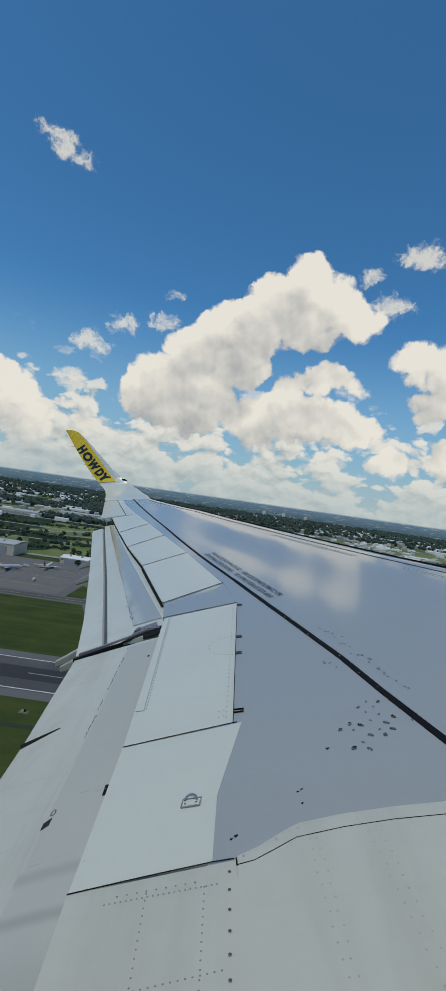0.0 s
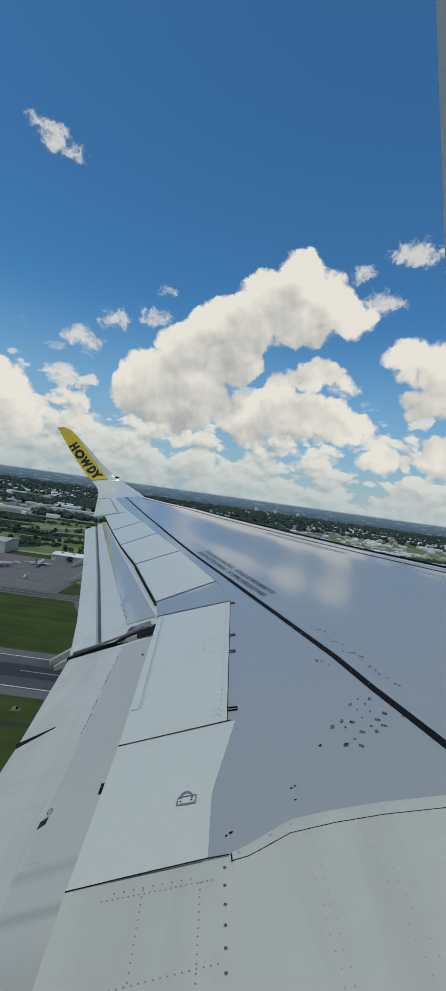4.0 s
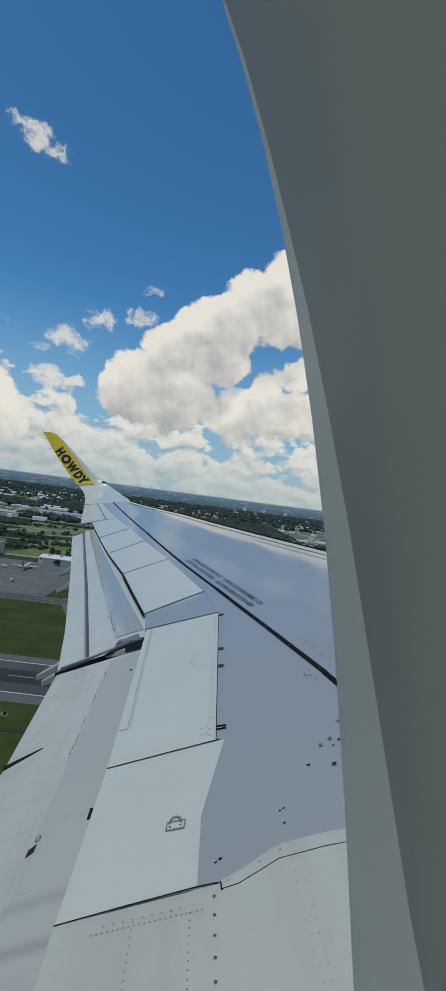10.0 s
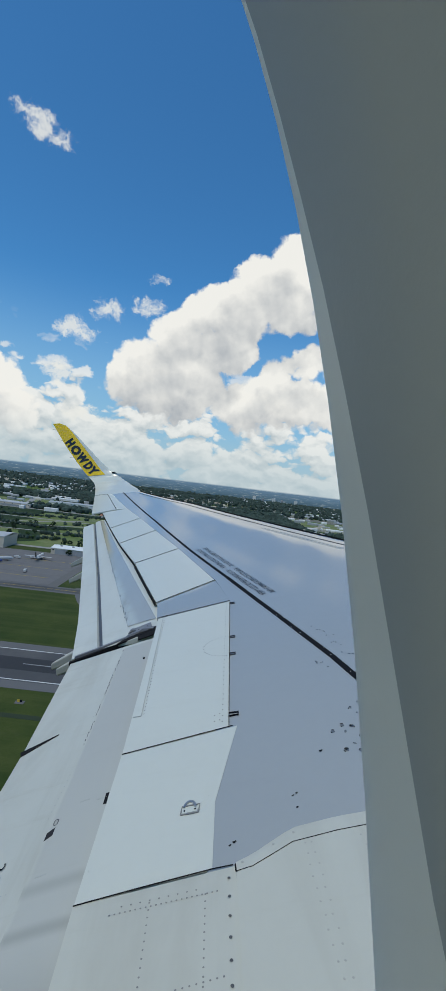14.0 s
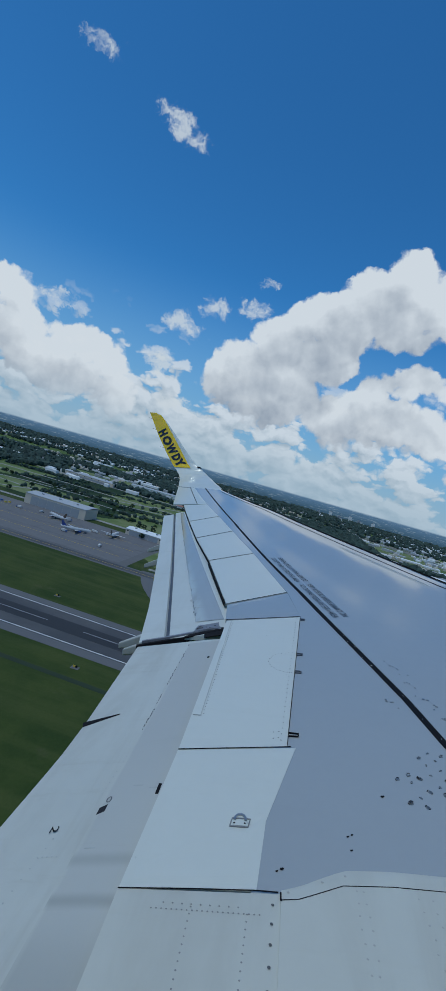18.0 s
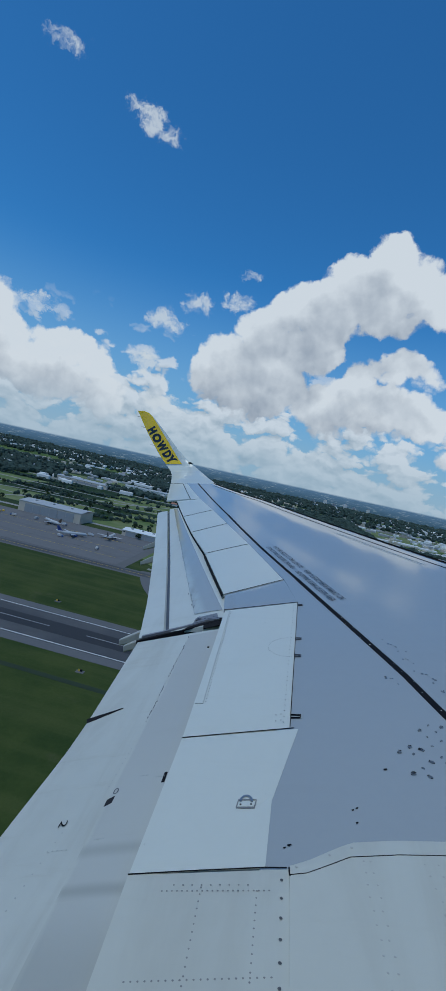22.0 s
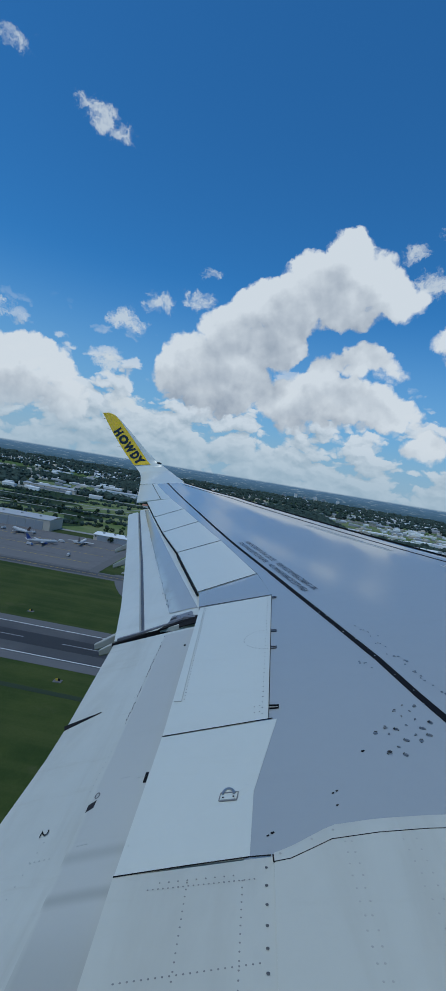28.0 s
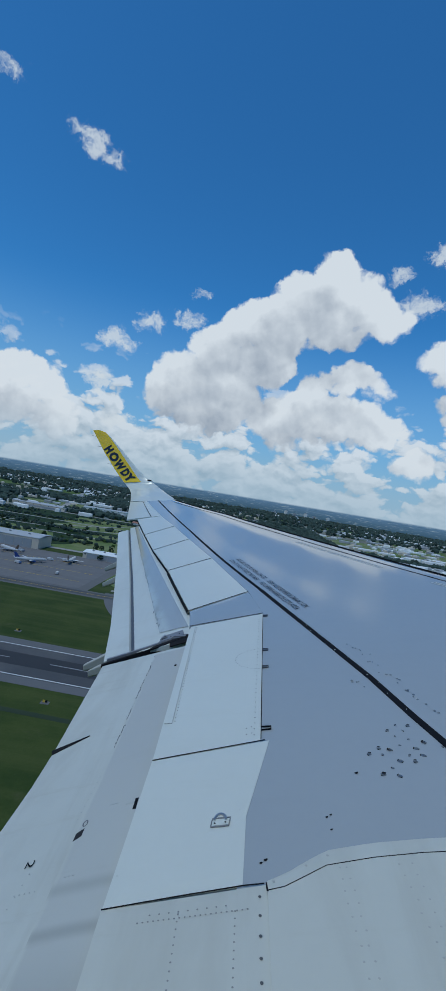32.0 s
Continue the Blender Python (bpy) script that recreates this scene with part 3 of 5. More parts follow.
RIM = [(-5.56, 3.485), (-5.47, 3.520), (-5.38, 3.570), (-5.30, 3.612), (-5.11, 3.634), (-4.89, 3.640), (-4.2, 3.62), (-3.2, 3.50), (-1.2, 3.1)]
JOINT = [(-5.54, 3.440), (-5.48, 3.450), (-5.40, 3.487), (-5.31, 3.530), (-5.12, 3.552), (-4.92, 3.560), (-4.2, 3.54), (-3.2, 3.42), (-1.2, 3.0)]
bm = bmesh.new()
rows = []
for i in range(61):
    x = lerp(-5.545, -1.35, (i / 60) ** 1.3)
    top = along(RIM, x)
    rows.append([bm.verts.new((x, y, crest(x, y) + 0.012 * min(1, (top - y) / 0.03) + 0.0005 + 0.10 * max(0, 2.9 - y) ** 2)) for y in [top - 0.0001 - (top - 1.45) * (k / 24) ** 1.4 for k in range(25)]])
for p, q in zip(rows, rows[1:]):
    for k in range(24):
        bm.faces.new((p[k], p[k + 1], q[k + 1], q[k]))
edge = [r[0] for r in rows]
low = [bm.verts.new(v.co - Vector((0, 0, 0.03))) for v in edge]
for k in range(len(edge) - 1):
    bm.faces.new((edge[k], edge[k + 1], low[k + 1], low[k]))
aft = rows[0]
low2 = [bm.verts.new(v.co - Vector((0, 0, 0.03))) for v in aft]
for k in range(len(aft) - 1):
    bm.faces.new((aft[k], aft[k + 1], low2[k + 1], low2[k]))
belly = part("belly_fairing", bm, fairing_white, plane, "warm white wing-to-body fairing with a raised curved rim", smooth=True)
bm = bmesh.new()
ribbon(bm, JOINT, 0.0024, 0.0142, step=0.05)
ribbon(bm, [(-5.548, 3.47), (-5.546, 3.44), (-5.54, 3.437)], 0.006, 0.0142, step=0.01)
part("sealant_line", bm, gap_dark, belly)
bm = bmesh.new()
pts = []
for x0, x1 in ((-5.265, -5.20), (-5.235, -5.17), (-5.03, -4.93), (-4.99, -4.89)):
    pts += [(p[0] + random.uniform(-0.006, 0.006), p[1]) for p in row_of((x0, 3.515), (x1, 2.3), 26)]
dots(bm, pts, 0.0045, 0.0135, dome=0.0008, segs=6, height=lambda x, y: crest(x, y) + 0.10 * max(0, 2.9 - y) ** 2)
dots(bm, [(-5.39, 3.535, 0.006), (-5.30, 3.575, 0.006), (-5.52, 3.475, 0.006)], 0.006, 0.0125, dome=0.001)
tagged(part("rivets", bm, material("painted_rivets", (0.42, 0.42, 0.395), 0.5, vary=0.1), belly), kind="stuff")

# walkway lines and the lettering between them
bm = bmesh.new()
ribbon(bm, [(-8.27, 15.27), (-6.77, 11.0)], 0.030, 0.004, step=0.15)
ribbon(bm, [(-6.77, 11.0), (-5.97, 8.59), (-5.48, 7.17)], 0.036, 0.004, step=0.15)
ribbon(bm, [(-5.48, 7.17), (-5.07, 5.91), (-4.78, 4.99), (-4.66, 4.52), (-4.44, 3.75)], 0.044, 0.004, step=0.15)
line = part("walkway_line", bm, black_paint, plane, "black painted walkway boundary line")
bm = bmesh.new()
rnd = random.Random(31)
for y in np.linspace(4.45, 6.2, 13):
    x = along([(3.75, -4.44), (4.52, -4.66), (4.99, -4.78), (5.91, -5.07), (7.17, -5.48)], y)
    dots(bm, [(x + rnd.uniform(-0.018, 0.024), y + rnd.uniform(-0.04, 0.04), rnd.uniform(0.003, 0.007))], 0.005, 0.0042, dome=0.001, segs=6)
tagged(part("line_chips", bm, panel_white, line, "pale chips in the black paint"), kind="stuff")
bm = bmesh.new()
ribbon(bm, [(along(NOSE, y) - 0.30, y) for y in np.linspace(2.5, 14.6, 50)], 0.018, 0.003, step=0.2)
part("slat_joint", bm, text_paint, plane)
bm = bmesh.new()
ribbon(bm, [(along(NOSE, y) - 0.045, y) for y in np.linspace(2.0, 15.25, 60)], 0.080, 0.018, step=0.2, thick=0.016)
part("leading_edge", bm, black_paint, plane, "dark leading edge strip")
bm = bmesh.new()
for y0, y1 in ((5.6, 6.9), (7.6, 9.3)):
    for d in (0.42, 0.46):
        ribbon(bm, [(along(NOSE, y) - d, y) for y in np.linspace(y0, y1, 8)], 0.010, 0.003, step=0.2)
part("slat_marking", bm, seal_grey, plane)


def on_wing(a, b, up):
    """Lays text from plan point a to plan point b, its height along up."""
    return lambda u, v: Vector((lerp(a[0], b[0], u) + up[0] * v, lerp(a[1], b[1], u) + up[1] * v, crest(lerp(a[0], b[0], u) + up[0] * v, lerp(a[1], b[1], u) + up[1] * v) + 0.004))


# each row says the same in two languages; the forward row is turned to be read from the other side
lead = (0.93, 0.37)
for words, a, b in (("DO NOT WALK OUTSIDE THIS AREA", (-5.905, 8.62), (-5.535, 7.56)), ("NO CAMINE FUERA DE ESTA AREA", (-5.500, 7.45), (-5.155, 6.44))):
    link("warning_text", lettering(words, 0.095, on_wing(a, b, lead), bold=-0.0002), text_paint, plane, "black warning words on grey paint")
    link("warning_text", lettering(words, 0.095, on_wing((b[0] + 0.155, b[1] + 0.062), (a[0] + 0.155, a[1] + 0.062), (-lead[0], -lead[1])), bold=-0.0002), text_paint, plane, "black warning words on grey paint")

# round water beads with dark rims on the skin beside the walkway line, and chipped paint
DENTS = [(-4.78, 4.421, 1), (-4.715, 4.406, 0), (-4.812, 4.317, 1), (-4.87, 4.209, 2), (-4.918, 4.171, 1), (-4.923, 4.228, 0), (-4.838, 4.374, 0), (-4.809, 4.238, 1), (-4.844, 4.115, 0), (-4.787, 4.152, 1), (-4.755, 4.362, 1),
         (-4.897, 4.067, 1), (-4.953, 4.028, 2), (-4.88, 4.008, 0), (-4.984, 4.187, 0), (-4.75, 4.283, 1), (-4.735, 4.203, 0), (-4.773, 4.103, 0), (-4.68, 4.249, 2), (-4.719, 4.145, 0), (-4.62, 4.33, 1), (-4.60, 4.20, 1)]
bm, rims = bmesh.new(), bmesh.new()
rnd = random.Random(4)
for x, y, k in DENTS:
    r = rnd.uniform(0.010, 0.015) if k != 1 else rnd.uniform(0.005, 0.008)
    dots(bm, [(x, y, r)], r, 0.001, dome=0.005, segs=12)
    a0 = rnd.uniform(0.2, 2.4)
    for start, sweep, wide in ((a0, 1.3, 0.0034), (a0 + 3.0, 0.8, 0.0016)):
        ribbon(rims, [(x + r * math.cos(a), y + r * math.sin(a)) for a in np.linspace(start, start + sweep, 9)], wide, 0.003, step=0.01, thick=0.002)
    if k == 2:
        dots(rims, [(x + 0.3 * r * math.cos(a0 + 1), y + 0.3 * r * math.sin(a0 + 1), r * 0.75)], r, 0.0025, dome=0.003, segs=9)
beads = [(lerp(-4.62, -4.86, t) + rnd.gauss(0.05, 0.02), lerp(4.70, 5.55, t) + rnd.gauss(0.0, 0.03), rnd.uniform(0.005, 0.010)) for t in np.linspace(-0.25, 1.0, 26)]
beads += [(-4.92 + rnd.gauss(0, 0.05), 4.93 + rnd.gauss(0, 0.05), rnd.uniform(0.005, 0.009)) for _ in range(5)]
dots(bm, beads, 0.009, 0.001, dome=0.0055, segs=10)
tagged(part("water_beads", bm, water, plane, "clear water beads on the paint", smooth=True), kind="stuff")
tagged(part("bead_rims", rims, black_paint, plane, "dark rims round the water beads"), kind="stuff")
bm = bmesh.new()
for x, y, r in ((-5.082, 4.05, 0.008), (-5.27, 3.783, 0.005), (-5.251, 3.795, 0.005), (-5.261, 3.713, 0.005), (-5.549, 3.583, 0.007), (-5.568, 3.57, 0.005)):
    dots(bm, [(x, y, r), (x + r * 0.9, y + r * 0.5, r * 0.7)], r, 0.002, dome=0.002)
tagged(part("paint_chips", bm, black_paint, plane), kind="stuff")


# ---- flaps ----
def flap(name, label, y0, y1, x_front, x_back, n=26, paint=flap_white):
    """A flap segment between two plan lines with a rounded nose and a thin trailing edge."""
    bm = bmesh.new()
    secs = []
    for i in range(n + 1):
        y = lerp(y0, y1, i / n)
        f, b = x_front(y), x_back(y)
        up, dn = [], []
        for j in range(11):
            x = lerp(f, b, j / 10)
            z = flap_z(x, y)
            th = 0.012 + 0.10 * (1 - j / 10) * min(1, 0.25 + j / 4)
            if j == 0:
                z -= 0.03
            up.append(bm.verts.new((x, y, z)))
            dn.append(bm.verts.new((x, y, z - th)))
        secs.append(up + dn[::-1])
    for p, q in zip(secs, secs[1:]):
        for k in range(len(p)):
            m = (k + 1) % len(p)
            bm.faces.new((p[k], q[k], q[m], p[m]))
    bm.faces.new(secs[0])
    bm.faces.new(secs[-1])
    return part(name, bm, paint, plane, label, smooth=False)


IN_TE = [(1.9, -6.96), (3.71, -6.93), (4.33, -6.885), (4.69, -6.885), (5.94, -6.945)]
OUT_TE = [(5.95, -6.955), (6.86, -7.15), (9.27, -7.76), (11.61, -8.38), (12.0, -8.46)]
GROOVE = [(5.9, -6.66), (6.26, -6.748), (8.29, -7.255), (11.77, -8.165), (12.0, -8.22)]
inner = flap("inboard_flap", "weathered white inboard flap, extended", 1.45, 5.90, lambda y: -5.85, lambda y: along(IN_TE, y))
main = flap("outboard_flap", "weathered white outboard flap, extended", 6.02, 11.95, lambda y: flap_front(y) + 0.42, lambda y: along(GROOVE, y) + 0.010, paint=outboard_white)
flap("flap_tab", "white trailing tab of the flap", 6.0, 11.85, lambda y: along(GROOVE, y) - 0.018, lambda y: along(OUT_TE, y), paint=outboard_white)
bm = bmesh.new()
ribbon(bm, [(along(GROOVE, y), y) for y in np.linspace(6.05, 8.6, 14)], 0.042, -0.022, height=flap_z, step=0.2, thick=0.03)
ribbon(bm, [(along(GROOVE, y), y) for y in np.linspace(8.6, 11.85, 16)], 0.026, -0.018, height=flap_z, step=0.2, thick=0.03)
part("flap_joint_seal", bm, dark_steel, main)
# grimy cove strip under the spoilers' trailing edge
cove_in = material("dull_cove_paint", (0.51, 0.525, 0.485), 0.45, vary=0.06, scale=(1.1, 7.0), stain=0.45, grime=0.25, band=(0.0, -6.452, -6.432, (0.415, 0.425, 0.41), 0.05, 3.5, 4.7), streaks=((3.60, 0.05, 0.30), (3.415, 0.045, 0.40), (3.1, 0.30, 0.25)))
cove_out = material("darker_cove_paint", (0.50, 0.51, 0.47), 0.13, vary=0.06, scale=(1.1, 7.0), coat=0.6, stain=0.4, grime=0.8, band=(0.3227, -4.40, -4.30, (0.38, 0.385, 0.365), 0.04))
for y0, y1, wide, slim, paint, host in ((1.5, 5.85, 0.31, 0.30, cove_in, inner), (6.35, 11.9, 0.29, 0.08, cove_out, main)):
    bm = bmesh.new()
    rows = []
    for i in range(31):
        y = lerp(y0, y1, i / 30)
        f = flap_front(y)
        b = lerp(wide, slim, i / 30)
        rows.append([bm.verts.new((f + 0.02 - b * k / 5, y, flap_z(f + 0.02 - b * k / 5, y) + 0.003)) for k in range(6)])
    for p, q in zip(rows, rows[1:]):
        for k in range(5):
            bm.faces.new((p[k], q[k], q[k + 1], p[k + 1]))
    part("flap_cove", bm, paint, host, "dull grey band where the flap slides under the wing")
# rubbed specks along the cove's rear edge
bm = bmesh.new()
rnd = random.Random(12)
for y in np.linspace(4.55, 5.8, 34):
    if rnd.random() < 0.7:
        x = -6.447 + rnd.gauss(0, 0.004)
        ribbon(bm, [(x, y), (x - 0.002, y + rnd.uniform(0.01, 0.05))], rnd.uniform(0.003, 0.008), 0.005, height=flap_z, step=0.05)
for y in np.linspace(6.5, 11.4, 60):
    if rnd.random() < 0.55:
        x = flap_front(y) + 0.02 - lerp(0.29, 0.08, (y - 6.35) / 5.55) + rnd.gauss(0, 0.006)
        ribbon(bm, [(x, y), (x - 0.01, y + rnd.uniform(0.02, 0.08))], rnd.uniform(0.003, 0.010), 0.005, height=flap_z, step=0.05)
tagged(part("scuff_marks", bm, mark_paint, inner, "dark rubbed specks on the flap"), kind="stuff")
# open slot in the inboard flap
bm = bmesh.new()
a, b = Vector((-6.895, 4.665)), Vector((-6.675, 4.765))
for p, q, w0, w1 in ((a, b, 0.052, 0.006),):
    d = (q - p).normalized()
    n = Vector((-d.y, d.x))
    vs = [p + n * w0 / 2, q + n * w1 / 2, q - n * w1 / 2, p - n * w0 / 2]
    topv = [bm.verts.new((v.x, v.y, flap_z(v.x, v.y) + 0.004)) for v in vs]
    lowv = [bm.verts.new((v.x, v.y, flap_z(v.x, v.y) - 0.004)) for v in vs]
    bm.faces.new(topv)
    bm.faces.new(lowv)
    for k in range(4):
        bm.faces.new((topv[k], topv[(k + 1) % 4], lowv[(k + 1) % 4], lowv[k]))
part("flap_slot", bm, gap_dark, inner)
# flap setting marks: index blocks and the figures 0 and 2
bm = bmesh.new()
slab(bm, [(-6.452, 3.855), (-6.418, 3.878), (-6.418, 3.925), (-6.452, 3.902)], off=0.004, thick=0.002, nx=2, ny=2, height=flap_z, lip=0)
part("index_mark", bm, text_paint, inner)
bm = bmesh.new()
slab(bm, [(-6.197, 3.985), (-6.180, 3.985), (-6.180, 4.06), (-6.197, 4.06)], off=0.004, thick=0.002, nx=2, ny=2, height=flap_z, lip=0)
part("index_mark", bm, black_paint, inner)
link("figure", lettering("2", 0.060, lambda u, v: Vector((-6.640 + 0.9 * v, 3.797 - 0.044 * u, flap_z(-6.640 + 0.9 * v, 3.797 - 0.044 * u) + 0.005))), black_paint, inner)
for figure, at in (("0", (-6.440, 3.935)),):
    link("figure", lettering(figure, 0.060, lambda u, v, at=at: Vector((at[0] + 0.028 * u + 0.02 * v, at[1] + v, flap_z(at[0] + 0.028 * u + 0.02 * v, at[1] + v) + 0.005))), mark_paint, inner)
bm = bmesh.new()
pts = row_of((-6.62, 3.62), (-6.53, 3.62), 5) + row_of((-6.66, 3.3), (-6.60, 3.72), 9) + row_of((-6.48, 4.0), (-6.46, 4.3), 8) + row_of((-6.47, 4.86), (-6.44, 5.1), 7)
dots(bm, pts, 0.004, 0.003, height=flap_z, dome=0.001, segs=6)
tagged(part("rivets", bm, seal_grey, inner), kind="stuff")
for x, y in ((-6.33, 4.05), (-6.24, 4.03), (-6.42, 3.66)):
    bm = bmesh.new()
    ribbon(bm, [(x, y), (x + 0.05, y + 0.002)], 0.006, 0.004, height=flap_z, step=0.02)
    part("scuff", bm, seal_grey, inner)

# end rib and track bracket at the break between the flaps
bracket_grey = material("stained_bracket_paint", (0.20, 0.21, 0.235), 0.45, metal=0.2, vary=0.2, scale=(6, 40))
bm = bmesh.new()
ribbon(bm, [(-6.965, 5.925), (-6.75, 5.975), (-6.55, 6.035), (-6.36, 6.10), (-6.20, 6.135)], 0.040, 0.002, height=lambda x, y: flap_z(x, 6.0), step=0.05, thick=0.05)
part("flap_end_gap", bm, gap_dark, main)
bm = bmesh.new()
ribbon(bm, [(-6.93, 5.985), (-6.74, 6.02), (-6.55, 6.075), (-6.36, 6.135), (-6.24, 6.16)], 0.035, 0.022, height=lambda x, y: flap_z(x, 6.0), step=0.05, thick=0.04)
part("end_rib", bm, bracket_grey, main, "grey rubbing strip on the flap end")
bm = bmesh.new()
z = flap_z(-6.42, 6.25)
for lo, hi in (((-6.46, 6.13, z - 0.03), (-6.30, 6.23, z + 0.015)), ((-6.34, 6.10, z - 0.03), (-6.19, 6.19, z + 0.045)), ((-6.44, 6.14, z + 0.01), (-6.39, 6.21, z + 0.03))):
    box(bm, lo, hi)
bmesh.ops.bevel(bm, geom=list(bm.edges), offset=0.012, segments=2, affect="EDGES")
bracket = part("track_bracket", bm, bracket_grey, main, "grimy metal flap track bracket")
bm = bmesh.new()
slab(bm, [(-6.47, 6.10), (-6.23, 6.15), (-6.26, 6.27), (-6.43, 6.235)], off=0.020, thick=0.018, nx=4, ny=4, height=flap_z, lip=0.004)
part("bracket_plate", bm, bracket_grey, bracket)
for x, y in ((-6.44, 6.14), (-6.43, 6.19), (-6.36, 6.16), (-6.28, 6.18)):
    bm = bmesh.new()
    dots(bm, [(x, y, 0.008)], 0.008, 0.021, height=flap_z, dome=0.003)
    part("bolt", bm, gap_dark, bracket)
bm = bmesh.new()
slab(bm, [(-6.56, 5.99), (-6.19, 6.09), (-6.19, 6.155), (-6.50, 6.055)], off=0.010, thick=0.014, nx=5, ny=3, height=flap_z, lip=0.002)
part("bracket_recess", bm, gap_dark, bracket)
bm = bmesh.new()
slab(bm, [(-6.34, 5.96), (-6.185, 5.98), (-6.185, 6.13), (-6.36, 6.08)], off=0.006, thick=0.01, nx=3, ny=3, height=flap_z, lip=0.002)
part("track_opening", bm, gap_dark, inner, "dark opening round the flap track")
bm = bmesh.new()
box(bm, (-6.226, 5.52, flap_z(-6.22, 5.5) - 0.005), (-6.211, 5.54, flap_z(-6.22, 5.5) + 0.012))
part("stop_pin", bm, black_paint, inner)
# dark strips draw the shadow line in the gap under the spoilers
bm = bmesh.new()
ribbon(bm, [(-6.252, 6.66), (-6.495, 7.45), (-6.738, 8.24)], 0.030, -0.012, step=0.1, thick=0.03)
ribbon(bm, [(-6.738, 8.26), (-7.213, 9.57), (-7.634, 10.84), (-8.158, 12.44)], 0.010, -0.012, step=0.1, thick=0.03)
part("spoiler_shade_strip", bm, gap_dark, main, "dark strip for the shaded gap under the spoiler's trailing edge")

fairing_grey = material("stained_fairing_paint", (0.40, 0.405, 0.385), 0.45, vary=0.10, scale=(2.0, 14.0), stain=0.4)


# flap track fairings: pairs of blunt, flat-topped tails behind the flap
def fairing_tail(y, te, reach, half, deep, drop):
    """A tapering tail with a flat top, upright sides and a keeled underside."""
    bm = bmesh.new()
    loops = []
    for s in np.linspace(0, 1, 8):
        x = lerp(te + 0.50, te - reach, s)
        g = lerp(1.0, 0.42, max(0.0, s - 0.35) / 0.65) * (0.94 if s == 1 else 1.0)
        top = flap_z(te, y) - drop - (0.50 if x < te else 0.12) * (te - x)
        ring = [(-half * g, top - 0.010), (-half * g * 0.8, top), (half * g * 0.8, top), (half * g, top - 0.010), (half * g * 0.9, top - deep * g), (0, top - deep * g * 1.25), (-half * g * 0.9, top - deep * g)]
        loops.append([bm.verts.new((x, y + a, b)) for a, b in ring])
    for p, q in zip(loops, loops[1:]):
        for k in range(7):
            bm.faces.new((p[k], p[(k + 1) % 7], q[(k + 1) % 7], q[k]))
    bm.faces.new(loops[0])
    bm.faces.new(loops[-1])
    bmesh.ops.recalc_face_normals(bm, faces=bm.faces)
    return part("track_fairing", bm, fairing_grey, plane, "white flap track fairing tail with a shaded underside")


for y, reach, half in ((6.30, 0.230, 0.055), (6.14, 0.165, 0.045), (8.95, 0.21, 0.040), (9.80, 0.21, 0.040)):
    fairing_tail(y, along(OUT_TE, y), reach, half, 0.13, 0.045 if y > 6.2 else 0.060)

# aileron and the fixed tip panel
bm = bmesh.new()
slab(bm, [(-8.42, 12.50), (-8.92, 14.84), (-8.575, 14.86), (-7.885, 12.74)], off=0.004, thick=0.03, nx=10, ny=5)
part("aileron", bm, panel_white, plane, "white aileron panel")
bm = bmesh.new()
slab(bm, [(-7.91, 12.72), (-8.59, 14.90), (-8.42, 14.90), (-7.64, 12.76)], off=0.002, thick=0.03, nx=10, ny=3)
part("fixed_trailing_panel", bm, panel_white, plane)
bm = bmesh.new()
ribbon(bm, [(-7.90, 12.72), (-8.58, 14.88)], 0.014, 0.006, step=0.2)
part("aileron_gap", bm, gap_dark, plane)

# ---- winglet ----
TIP = [(14.90, -0.20, -7.54, -8.93), (15.35, -0.115, -7.83, -9.03), (15.90, -0.02, -8.07, -9.16), (16.40, 0.06, -8.25, -9.30), (16.75, 0.14, -8.42, -9.42), (16.98, 0.28, -8.63, -9.58),
       (17.08, 0.50, -8.93, -9.78), (17.16, 0.80, -9.24, -10.00), (17.29, 1.39, -9.74, -10.38), (17.38, 1.85, -10.14, -10.63), (17.415, 2.06, -10.36, -10.74), (17.42, 2.14, -10.56, -10.79)]


def tip_point(s, c, side):
    """Point of the winglet at station s (0 to len-1), chord share c, inner (1) or outer (-1) face."""
    i = min(int(s), len(TIP) - 2)
    t = s - i
    y, z, n, r = [lerp(p, q, t) for p, q in zip(TIP[i], TIP[i + 1])]
    p, q = TIP[max(i - 1, 0)], TIP[min(i + 2, len(TIP) - 1)]
    d = Vector((0, q[0] - p[0], q[1] - p[1])).normalized()
    normal = Vector((0, -d.z, d.y))
    th = 0.045 * min(1.0, s / 2.0) * (n - r) * (math.sqrt(max(c, 0)) * (1 - c) * 2.0 + 0.02)
    if s < 1.0:
        zz = crest(lerp(n, r, c), y) if s < 0.2 else z
        z = lerp(crest(lerp(n, r, c), y), z + 0.0, s)
    return Vector((lerp(n, r, c), y, z)) + normal * th * side


def tip_patch(bm, s0, s1, c0, c1, off, side=1, ns=30, nc=10):
    g = []
    for i in range(ns + 1):
        s = lerp(s0, s1, i / ns)
        a, b = (c0(s), c1(s))
        row = []
        for j in range(nc + 1):
            p = tip_point(s, lerp(a, b, j / nc), side)
            row.append(bm.verts.new(p + Vector((0, -off * 0.97, off * 0.2))))
        g.append(row)
    for p, q in zip(g, g[1:]):
        for k in range(nc):
            bm.faces.new((p[k], p[k + 1], q[k + 1], q[k]))


